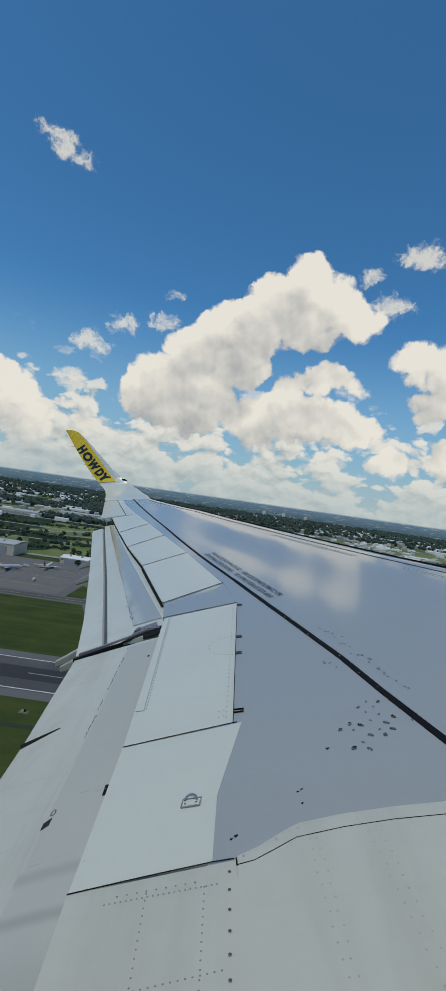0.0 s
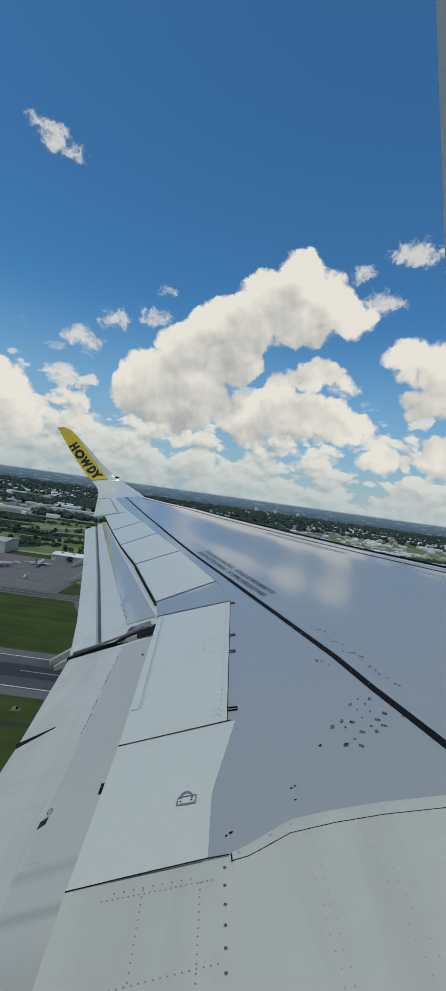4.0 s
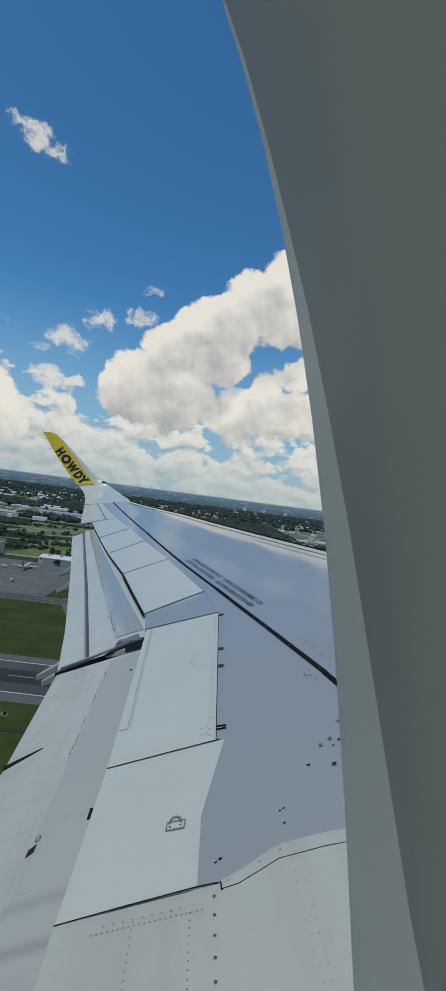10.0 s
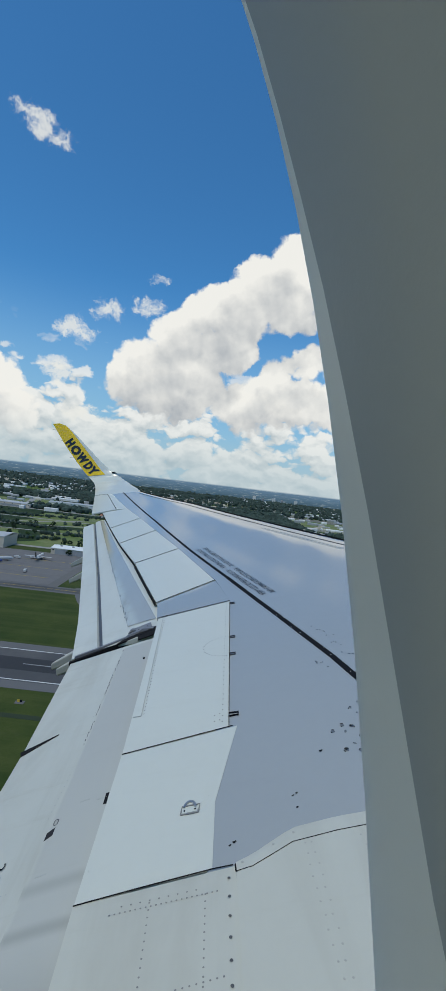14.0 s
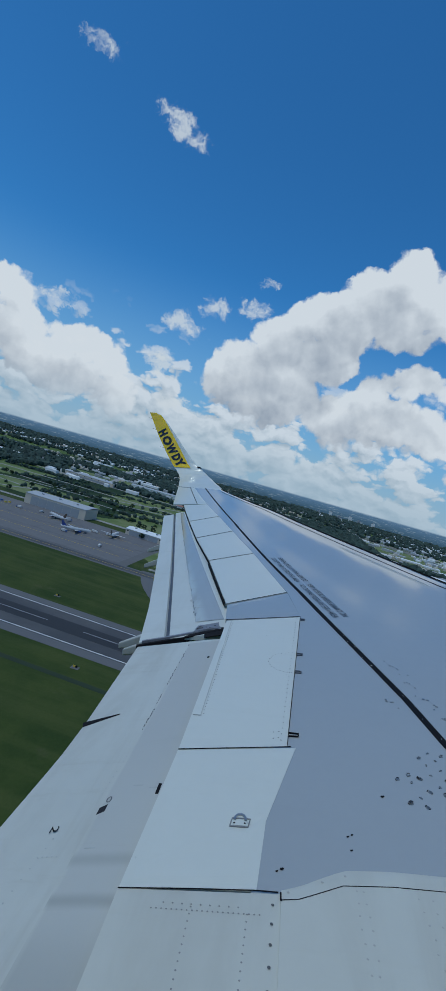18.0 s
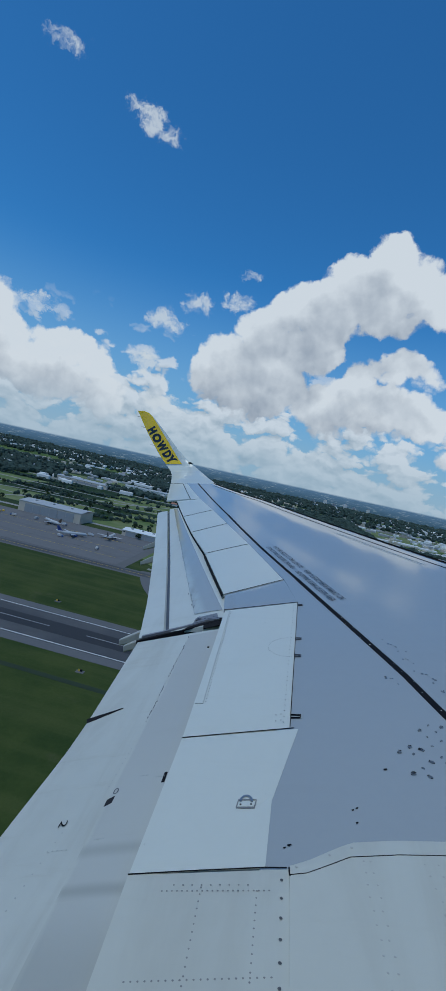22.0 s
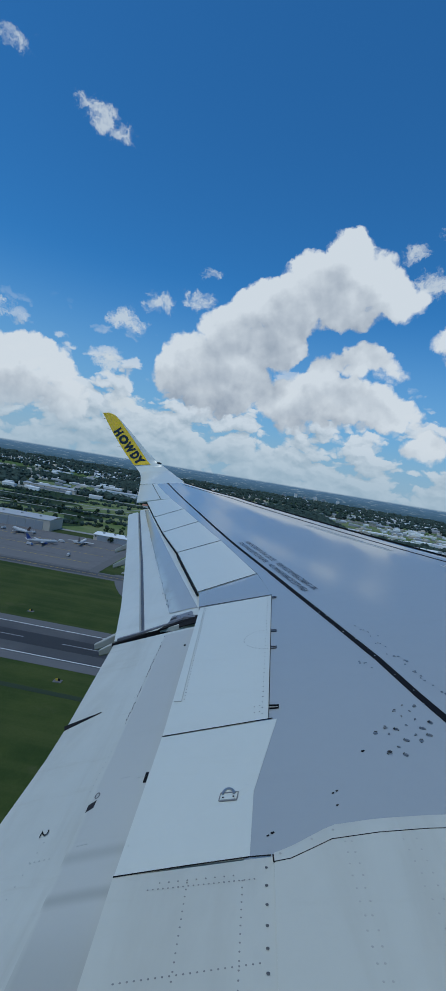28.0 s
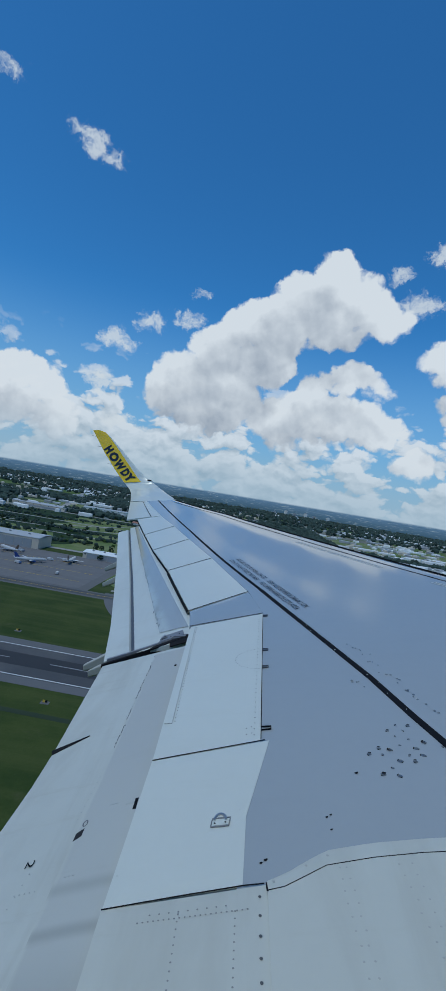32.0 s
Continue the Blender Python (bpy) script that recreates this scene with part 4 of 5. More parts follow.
bm = bmesh.new()
loops = []
for i in range(67):
    s = i / 6
    loops.append([bm.verts.new(tip_point(s, c, 1)) for c in [(k / 12) ** 1.6 for k in range(13)]] + [bm.verts.new(tip_point(s, c, -1)) for c in [(k / 12) ** 1.6 for k in range(11, 0, -1)]])
for p, q in zip(loops, loops[1:]):
    for k in range(len(p)):
        m = (k + 1) % len(p)
        bm.faces.new((p[k], q[k], q[m], p[m]))
bm.faces.new(loops[-1])
winglet = part("winglet", bm, panel_white, plane, "upswept winglet with a yellow face", smooth=True)
bm = bmesh.new()
tip_patch(bm, 5.35, 10.98, lambda s: max(0.0, lerp(0.40, 0.03, min(1, (s - 5.35) / 4.2))), lambda s: 0.995, 0.014, ns=60, nc=12)
face = part("winglet_face", bm, yellow_paint, winglet, "bright yellow painted winglet face", smooth=True)


def at_height(z):
    """Station of the winglet at height z."""
    for k in range(len(TIP) - 1):
        if TIP[k + 1][1] >= z:
            return k + (z - TIP[k][1]) / (TIP[k + 1][1] - TIP[k][1])
    return len(TIP) - 1.01


def on_winglet(u, v):
    # words run down beside the trailing edge, letters square to it
    d = u * 1.38
    z = 1.50 - 0.84 * d + 0.50 * v
    s0, s1 = at_height(1.50 - 0.84 * d), at_height(z)
    rear = along([(p[1], p[3]) for p in TIP], 1.50 - 0.84 * d)
    x = rear + lerp(0.055, 0.15, u) + 0.86 * v
    n, r = along([(p[1], p[2]) for p in TIP], z), along([(p[1], p[3]) for p in TIP], z)
    return tip_point(s1, min(0.98, max(0.0, (n - x) / (n - r))), 1) + Vector((0, -0.022, 0.004))


for k, (ch, u0, u1) in enumerate((("H", 0.0, 0.15), ("O", 0.19, 0.41), ("W", 0.43, 0.66), ("D", 0.685, 0.83), ("Y", 0.835, 1.0))):
    link("letter", lettering(ch, 0.37, lambda u, v, a=u0, b=u1: on_winglet(lerp(a, b, u), v), bold=0.022), letter_paint, winglet, "bold black letter on yellow")
bm = bmesh.new()
p = tip_point(5.55, 0.03, 1)
tube(bm, [(p + Vector((0.10, -0.02, -0.02)), 0.004, 0.004, (0, 1, 0), (0, 0, 1)), (p + Vector((0.02, -0.02, 0.012)), 0.018, 0.024, (0, 1, 0), (0, 0, 1)), (p + Vector((-0.07, -0.02, 0.02)), 0.018, 0.018, (0, 1, 0), (0, 0, 1))], 8)
part("nav_light", bm, black_paint, winglet, "small dark navigation light housing")
for s in (6.2, 7.3, 8.4, 9.4):
    bm = bmesh.new()
    p = tip_point(s, 1.0, 1)
    tube(bm, [(p, 0.008, 0.008, (0, 1, 0), (0, 0, 1)), (p + Vector((-0.14, 0, 0.03)), 0.003, 0.003, (0, 1, 0), (0, 0, 1))], 6)
    part("static_wick", bm, dark_steel, winglet)

# ---- fuselage side, cabin and the window that the camera looks through ----
WX, WZ, R_F, Z_F = -5.625, -0.075, 1.815, -0.45


def oval(y, a, b, n=96, power=3.3):
    out = []
    for i in range(n):
        t = 2 * math.pi * i / n
        c, s = math.cos(t), math.sin(t)
        out.append((WX + a * math.copysign(abs(c) ** (2 / power), c), y, WZ + b * math.copysign(abs(s) ** (2 / power), s)))
    return out


def rings_mesh(bm, rings):
    loops = [[bm.verts.new(p) for p in r] for r in rings]
    for p, q in zip(loops, loops[1:]):
        for k in range(len(p)):
            m = (k + 1) % len(p)
            bm.faces.new((p[k], p[m], q[m], q[k]))
    return loops


def square(y_of, hx, hz, n=96):
    out = []
    for i in range(n):
        t = 2 * math.pi * i / n
        c, s = math.cos(t), math.sin(t)
        k = 1 / max(abs(c) / hx, abs(s) / hz)
        out.append((WX + c * k, y_of(WZ + s * k), WZ + s * k))
    return out


hull = lambda z: math.sqrt(max(0, R_F ** 2 - (z - Z_F) ** 2))
bm = bmesh.new()
rings_mesh(bm, [square(hull, 0.27, 0.44), [(x, hull(z), z) for x, _, z in oval(0, 0.190, 0.375)], oval(1.745, 0.155, 0.300)])
xs = [-17.0, -12.0, -9.0, WX - 0.27, WX + 0.27, -2.5, 4.0, 9.0]
zl = [math.asin((WZ - 0.44 - Z_F) / R_F), math.asin((WZ + 0.44 - Z_F) / R_F)]
angles = [math.radians(a) for a in range(-270, -10, 12)] + [zl[0] - 0.1, zl[0], zl[1]] + [math.radians(a) for a in range(30, 91, 12)]
angles = sorted(set(round(a, 4) for a in angles))
grid = [[bm.verts.new((x, R_F * math.cos(a), Z_F + R_F * math.sin(a))) for a in angles] for x in xs]
for i in range(len(xs) - 1):
    for j in range(len(angles) - 1):
        if i == 3 and abs(angles[j] - round(zl[0], 4)) < 1e-3:
            continue
        bm.faces.new((grid[i][j], grid[i + 1][j], grid[i + 1][j + 1], grid[i][j + 1]))
# rounded nose and tapering tail close the hull
for loop, spots in ((grid[-1], ((10.5, 0.93), (11.8, 0.76), (12.8, 0.5), (13.3, 0.2))), (grid[0], ((-19.5, 0.9), (-22.5, 0.68), (-25.5, 0.4), (-27.5, 0.12)))):
    last = loop
    for x, k in spots:
        ring = [bm.verts.new((x, R_F * k * math.cos(a), Z_F + 0.35 * (1 - k) * (1 if x < 0 else -1) + R_F * k * math.sin(a))) for a in angles]
        for j in range(len(angles) - 1):
            bm.faces.new((last[j], ring[j], ring[j + 1], last[j + 1]))
        last = ring
    bm.faces.new(last)
bmesh.ops.remove_doubles(bm, verts=bm.verts, dist=1e-4)
part("fuselage", bm, panel_white, plane, "white painted fuselage side", smooth=True)
# the seal's inner lip sinks deeper behind the moulding towards the sill
PROFILE = [(1.702, 0.1175, 0.226), (1.697, 0.118, 0.2265), (1.682, 0.1195, 0.230), (1.679, 0.121, 0.232), (1.655, 0.130, 0.244), (1.630, 0.142, 0.258), (1.605, 0.167, 0.285)]
SINK = [(-0.24, 1.634), (-0.1, 1.655), (0.0, 1.6735), (0.045, 1.6843), (0.066, 1.6893), (0.097, 1.695), (0.132, 1.700), (0.17, 1.7014)]


def lip(share):
    """Ring between the outer edge of the seal (0) and its inner lip (1)."""
    out = []
    for k, (_, _, z) in enumerate(oval(0, 0.119, 0.229)):
        y = lerp(1.702, min(1.7014, along(SINK, z - WZ)), share)
        a = along([(-p[0], p[1]) for p in PROFILE], -y)
        b = along([(-p[0], p[2]) for p in PROFILE], -y)
        out.append(oval(y, a, b)[k])
    return out


def inner_ring(y, a, b):
    """Ring of the moulding, kept on the cabin side of the lip."""
    return [p if p[1] < q[1] - 0.0005 else (q[0], q[1] - 0.0003, q[2]) for p, q in zip(oval(y, a, b), lip(1.0))]


bm = bmesh.new()
rings_mesh(bm, [oval(1.745, 0.155, 0.300), oval(1.708, 0.1205, 0.230), lip(0.0), lip(0.25), lip(0.6), lip(1.0)])
part("window_seal", bm, pane_seal, plane, "light grey window seal ring", smooth=True)
bm = bmesh.new()
rings_mesh(bm, [lip(1.0)] + [inner_ring(*p) for p in PROFILE[1:5]] + [oval(1.630, 0.142, 0.258), oval(1.605, 0.167, 0.285), oval(1.588, 0.20, 0.32), square(lambda z: 1.585, 0.42, 0.40)])
part("window_reveal", bm, reveal_plastic, plane, "grey moulded plastic window surround", smooth=True)
bm = bmesh.new()
arch = [(1.70 * math.cos(a), Z_F + 1.70 * math.sin(a)) for a in np.linspace(math.radians(29), math.radians(151), 15)]
section = [(1.585, -1.05), (1.585, WZ - 0.40), (1.585, WZ + 0.40)] + arch + [(-1.585, WZ + 0.40), (-1.585, -1.05)]
for k in range(len(section)):
    (ya, za), (yb, zb) = section[k], section[(k + 1) % len(section)]
    for x0, x1 in (((-8.0, WX - 0.42), (WX + 0.42, -3.0)) if k == 1 else ((-8.0, WX - 0.42), (WX - 0.42, WX + 0.42), (WX + 0.42, -3.0))):
        bm.faces.new([bm.verts.new(p) for p in ((x0, ya, za), (x1, ya, za), (x1, yb, zb), (x0, yb, zb))])
for x in (-8.0, -3.0):
    bm.faces.new([bm.verts.new((x, y, z)) for y, z in section])
bmesh.ops.remove_doubles(bm, verts=bm.verts, dist=1e-4)
part("cabin_lining", bm, liner_plastic, plane, "pale plastic cabin lining")
# unseen window frames across the aisle, set on a closed wall
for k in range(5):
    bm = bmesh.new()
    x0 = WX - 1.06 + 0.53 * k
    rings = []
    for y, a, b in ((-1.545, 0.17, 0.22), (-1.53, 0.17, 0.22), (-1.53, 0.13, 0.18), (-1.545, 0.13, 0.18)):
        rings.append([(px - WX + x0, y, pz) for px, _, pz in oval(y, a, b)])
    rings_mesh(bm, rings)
    part("unseen_window_frame", bm, reveal_plastic, plane, "pale window frame on the unseen, closed wall across the aisle", smooth=True)
# added fill lamp brightens the window surround, in place of daylight from across
fill_lamp = new("cabin_fill", bpy.data.lights.new("cabin_fill", "AREA"))
fill_lamp.data.shape, fill_lamp.data.size, fill_lamp.data.size_y, fill_lamp.data.energy, fill_lamp.data.color = "RECTANGLE", 2.4, 0.34, 24.0, (0.88, 0.96, 1.0)
fill_lamp.matrix_world = AIR @ look((WX, -1.535, WZ), (WX, 0.0, WZ))

# ---- the land below: airfield, woods, suburbs ----
def ground_material():
    m = bpy.data.materials.new("grass_and_land")
    m.use_nodes = True
    N = Nodes(m.node_tree)
    at = N.add("ShaderNodeTexCoord").outputs["Object"]
    s = N.add("ShaderNodeSeparateXYZ")
    N.put(s.inputs[0], at)
    wide = N.noise(at, 0.004, 4, 0.6)
    mid = N.noise(at, 0.03, 5, 0.6)
    tiny = N.noise(at, 0.6, 4, 0.7)
    mow = N.noise(N.vec("MULTIPLY", at, (0.003, 0.11, 0.0)), 1.0, 3, 0.5)
    lawn = N.mix(N.ramp(mid, 0.35, 0.7), (0.030, 0.052, 0.012), (0.056, 0.076, 0.018))
    lawn = N.mix(N.ramp(mow, 0.42, 0.66, 0.0, 0.55), lawn, (0.068, 0.084, 0.024))
    lawn = N.mix(N.ramp(N.noise(at, 0.012, 5, 0.7, 1.5), 0.60, 0.74, 0.0, 0.6), lawn, (0.085, 0.085, 0.040))
    # suburbs and woods further out
    v = N.add("ShaderNodeTexVoronoi")
    N.put(v.inputs["Vector"], N.vec("ADD", at, N.vec("SCALE", N.noise(at, 0.01, 3, 0.6, color=True), scale=160.0)))
    v.inputs["Scale"].default_value = 0.0042
    cell = N.add("ShaderNodeSeparateColor")
    N.put(cell.inputs[0], v.outputs["Color"])
    woods = N.mix(N.ramp(mid, 0.35, 0.65), (0.016, 0.034, 0.014), (0.034, 0.058, 0.022))
    field = N.mix(N.ramp(mid, 0.3, 0.7), (0.072, 0.125, 0.028), (0.115, 0.155, 0.045))
    far = N.mix(N.ramp(cell.outputs[0], 0.48, 0.52), woods, field)
    far = N.mix(N.math("MULTIPLY", N.ramp(cell.outputs[1], 0.82, 0.86), N.ramp(tiny, 0.3, 0.6)), far, (0.24, 0.23, 0.20))
    c = N.mix(N.ramp(N.math("ADD", s.outputs[1], N.math("MULTIPLY", N.math("SUBTRACT", wide, 0.5), 160.0)), 690.0, 730.0), lawn, far)
    c = N.vec("SCALE", c, scale=N.math("ADD", 0.8, N.math("MULTIPLY", tiny, 0.4)))
    p = N.add("ShaderNodeBsdfPrincipled")
    N.put(p.inputs["Base Color"], c)
    p.inputs["Roughness"].default_value = 0.95
    p.inputs["Specular IOR Level"].default_value = 0.15
    b = N.add("ShaderNodeBump")
    b.inputs["Strength"].default_value, b.inputs["Distance"].default_value = 0.6, 0.3
    N.put(b.inputs["Height"], tiny)
    N.put(p.inputs["Normal"], b.outputs[0])
    N.put(N.add("ShaderNodeOutputMaterial").inputs[0], p.outputs[0])
    return m


bm = bmesh.new()
rings = [[bm.verts.new((r * math.cos(2 * math.pi * i / 96), r * math.sin(2 * math.pi * i / 96), 0)) for i in range(96)] for r in (60, 250, 700, 1500, 3000, 4800)]
mid_v = bm.verts.new((0, 0, 0))
for i in range(96):
    bm.faces.new((mid_v, rings[0][i], rings[0][(i + 1) % 96]))
for p, q in zip(rings, rings[1:]):
    for i in range(96):
        bm.faces.new((p[i], q[i], q[(i + 1) % 96], p[(i + 1) % 96]))
tagged(part("ground", bm, ground_material(), None), "green airfield grass running out to woods and suburbs", "ground", kind="structure")

asphalt = material("runway_asphalt", (0.066, 0.067, 0.070), 0.85, vary=0.22, scale=(0.02, 0.5), second=(0.088, 0.086, 0.086), stain=0.3)
rubbered = material("rubber_marked_asphalt", (0.026, 0.026, 0.028), 0.75, vary=0.25, scale=(0.02, 0.4))
shoulder = material("grey_shoulder_concrete", (0.125, 0.124, 0.125), 0.9, vary=0.12, scale=(0.03, 0.4))
apron_mat = material("weathered_apron_concrete", (0.165, 0.158, 0.155), 0.9, vary=0.30, scale=(0.012, 0.12), second=(0.105, 0.102, 0.102), stain=0.5)
slab_dark = material("patched_concrete", (0.13, 0.125, 0.12), 0.9, vary=0.15, scale=(0.05, 0.6))
white_line = material("white_marking", (0.62, 0.62, 0.60), 0.8, vary=0.12, scale=(0.1, 1.5))
yellow_line = material("yellow_marking", (0.55, 0.38, 0.05), 0.8, vary=0.12, scale=(0.1, 1.5))
road_mat = material("pale_road", (0.30, 0.29, 0.27), 0.9, vary=0.10, scale=(0.05, 0.6))
sand_mat = material("bare_sand", (0.27, 0.235, 0.18), 0.95, vary=0.15, scale=(0.04, 0.6))
water_far = material("rank_ditch_grass", (0.018, 0.032, 0.011), 0.9, vary=0.3, scale=(0.05, 0.5))
meadow_mat = material("bright_meadow", (0.115, 0.165, 0.036), 0.95, vary=0.35, scale=(0.015, 0.12), second=(0.165, 0.185, 0.070), stain=0.5)
roof_white = material("white_roofing", (0.72, 0.72, 0.70), 0.6, vary=0.08, scale=(0.05, 0.5), island=0.25)
roof_grey = material("grey_roofing", (0.36, 0.37, 0.38), 0.7, vary=0.12, scale=(0.05, 0.5), island=0.5)
roof_red = material("terracotta_roofing", (0.34, 0.16, 0.10), 0.8, vary=0.12, scale=(0.05, 0.5), island=0.3)
wall_white = material("white_cladding", (0.62, 0.62, 0.60), 0.6, vary=0.06, scale=(0.05, 0.6))
wall_tan = material("tan_cladding", (0.48, 0.43, 0.35), 0.7, vary=0.08, scale=(0.05, 0.6))
door_grey = material("grey_steel_door", (0.26, 0.28, 0.30), 0.5, vary=0.08, scale=(0.2, 2.0))
pane_mat = material("dark_window_glass", (0.03, 0.04, 0.05), 0.08, vary=0.05)
bark = material("bark", (0.11, 0.085, 0.06), 0.9, vary=0.2, scale=(0.8, 6.0))
leaf_dark = material("dark_oak_leaves", (0.024, 0.044, 0.019), 0.8, vary=0.35, scale=(0.15, 1.2), island=0.7, spec=0.2)
# aerial haze put into the far canopy's colour: paler and bluer
leaf_far = material("hazed_canopy", (0.040, 0.062, 0.050), 0.85, vary=0.35, scale=(0.05, 0.5), island=0.7, spec=0.2)
leaf_mid = material("green_leaves", (0.048, 0.085, 0.022), 0.8, vary=0.35, scale=(0.15, 1.2), island=0.7, spec=0.2)
jet_white = material("jet_white_paint", (0.50, 0.50, 0.50), 0.3, vary=0.03)
jet_brown = material("dark_tail_paint", (0.055, 0.035, 0.022), 0.35, vary=0.1)
jet_blue = material("blue_tail_paint", (0.03, 0.06, 0.22), 0.35, vary=0.1)
jet_red = material("red_tail_paint", (0.42, 0.04, 0.03), 0.35, vary=0.1)
tyre = material("tyre_rubber", (0.02, 0.02, 0.02), 0.8)
crate_mats = [material("cargo_crate_" + n, c, 0.5, vary=0.1) for n, c in (("silver", (0.55, 0.56, 0.57)), ("blue", (0.08, 0.14, 0.30)), ("yellow", (0.6, 0.42, 0.06)))]


def strip(bm, x0, x1, y0, y1, z, th=0.25, nx=1):
    """A flat paved strip with real edges."""
    for k in range(nx):
        box(bm, (lerp(x0, x1, k / nx), y0, z - th), (lerp(x0, x1, (k + 1) / nx), y1, z))


def lane(bm, pts, width, z, th=0.2):
    """A road or taxiway along plan points."""
    rows = []
    for i, (x, y) in enumerate(pts):
        p, q = pts[max(i - 1, 0)], pts[min(i + 1, len(pts) - 1)]
        d = Vector((q[0] - p[0], q[1] - p[1])).normalized()
        n = Vector((-d.y, d.x)) * width / 2
        rows.append([bm.verts.new((x + n.x * s, y + n.y * s, z - h)) for s, h in ((-1, th), (-1, 0), (1, 0), (1, th))])
    for r, s in zip(rows, rows[1:]):
        for k in range(3):
            bm.faces.new((r[k], r[k + 1], s[k + 1], s[k]))


def bend(a, b, c, n=14):
    """A smooth bend from a to c by way of b."""
    return [(lerp(lerp(a[0], b[0], t), lerp(b[0], c[0], t), t), lerp(lerp(a[1], b[1], t), lerp(b[1], c[1], t), t)) for t in np.linspace(0, 1, n)]


# near runway: pale shoulders, dark pavement, rubbered middle, markings
R0, R1 = 252.0, 316.0
bm = bmesh.new()
strip(bm, -2600, 2600, R0, R1, 0.10)
runway = tagged(part("runway", bm, shoulder, None), "grey concrete and asphalt runway with white markings", "runway", kind="structure")
bm = bmesh.new()
strip(bm, -2600, 2600, R0 + 9, R1 - 9, 0.14)
part("pavement", bm, asphalt, runway, "dark grey asphalt")
bm = bmesh.new()
strip(bm, -2600, 2600, R0 + 23, R0 + 41, 0.18)
part("rubber_band", bm, rubbered, runway, "blackened touchdown band")
for y in (R0 + 10.0, R1 - 10.9):
    bm = bmesh.new()
    strip(bm, -2600, 2600, y, y + 0.9, 0.18)
    part("edge_line", bm, white_line, runway)
dash = None
for k in range(26):
    if dash is None:
        bm = bmesh.new()
        box(bm, (0, -0.45, -0.04), (36, 0.45, 0))
        dash = part("centre_dash", bm, material("worn_white_marking", (0.26, 0.26, 0.26), 0.85, vary=0.3, scale=(0.1, 1.0)), runway, "worn white centre dash")
        dash.location = (-900, R0 + 32, 0.22)
    else:
        d = new("centre_dash", dash.data)
        d.parent, d.location = runway, (-900 + 61 * k, R0 + 32, 0.22)

# taxiways and their links
bm = bmesh.new()
strip(bm, -2600, 2600, 452, 474, 0.12)
lane(bm, bend((-120, 480), (-100, 380), (10, 310)), 26, 0.117)
lane(bm, bend((-900, 480), (-880, 370), (-760, 312)), 28, 0.117)
taxi = tagged(part("taxiway", bm, shoulder, None), "grey concrete taxiway with a dark centre and yellow line", "taxiway", kind="structure")
bm = bmesh.new()
strip(bm, -2600, 2600, 456, 470, 0.16)
part("pavement", bm, asphalt, taxi)
bm = bmesh.new()
strip(bm, -2600, 2600, 462.7, 463.2, 0.20)
lane(bm, bend((-120, 480), (-100, 380), (10, 310), 24), 0.5, 0.16, 0.03)
part("centre_line", bm, yellow_line, taxi)

# apron of separate concrete bays
bm = bmesh.new()
strip(bm, -1700, -150, 474.5, 652, 0.08)
apron = tagged(part("apron", bm, slab_dark, None), "weathered grey concrete aircraft parking apron", "apron", kind="structure")
bay = None
for i in range(25):
    for j in range(4):
        if bay is None:
            bm = bmesh.new()
            box(bm, (0, 0, -0.1), (60.6, 43.4, 0))
            bay = part("concrete_bay", bm, apron_mat, apron)
            b = bay
        else:
            b = new("concrete_bay", bay.data)
            b.parent = apron
        b.location = (-1690 + 61.2 * i, 476 + 44 * j, 0.14 + 0.01 * ((i * 7 + j * 3) % 3))
for y in (505, 550, 595):
    bm = bmesh.new()
    strip(bm, -1680, -170, y, y + 0.6, 0.22, 0.03)
    part("guide_line", bm, yellow_line, apron)


def field_patch(name, x0, x1, y0, y1, mat, z, label, category="grass"):
    bm = bmesh.new()
    n = 40
    ring = []
    for i in range(n):
        t = 2 * math.pi * i / n
        c, s = math.cos(t), math.sin(t)
        k = 1 + 0.14 * math.sin(3 * t + x0) + 0.08 * math.sin(7 * t + y0)
        ring.append((lerp(x0, x1, 0.5 + 0.5 * k * math.copysign(abs(c) ** 0.55, c)), lerp(y0, y1, 0.5 + 0.5 * k * math.copysign(abs(s) ** 0.55, s))))
    top = [bm.verts.new((x, y, z)) for x, y in ring]
    low = [bm.verts.new((x, y, z - 0.2)) for x, y in ring]
    bm.faces.new(top)
    for i in range(n):
        bm.faces.new((top[i], top[(i + 1) % n], low[(i + 1) % n], low[i]))
    return tagged(part(name, bm, mat, None), label, category, kind="structure")


for x0, x1, y0, y1 in ((-620, -330, 720, 860), (-300, 60, 690, 900), (-900, -560, 900, 1100), (-420, -40, 960, 1180), (150, 700, 900, 1300), (-1500, -1000, 760, 900), (300, 1100, 1700, 2150), (-700, -150, 1350, 1600)):
    field_patch("meadow", x0, x1, y0, y1, meadow_mat, 0.25, "bright green mown meadow among the trees", "meadow")
field_patch("meadow", -140, 260, 490, 640, meadow_mat, 0.06, "bright green mown meadow between taxiway and trees", "meadow")
field_patch("sand_lot", 420, 700, 1420, 1560, sand_mat, 0.3, "cleared pale sandy building land", "sand")
bm = bmesh.new()
lane(bm, [(-2200, 668), (-900, 672), (-100, 690), (800, 720), (2600, 760)], 12, 0.35)
lane(bm, bend((-100, 690), (-60, 820), (120, 900)) + bend((120, 900), (350, 1000), (500, 1500)), 9, 0.36)
lane(bm, bend((-640, 672), (-640, 860), (-460, 900)) + bend((-460, 900), (-200, 930), (-120, 1200)), 8, 0.37)
lane(bm, bend((-130, 490), (-40, 500), (-60, 560)) + bend((-60, 560), (-80, 640), (60, 690)), 7, 0.30)
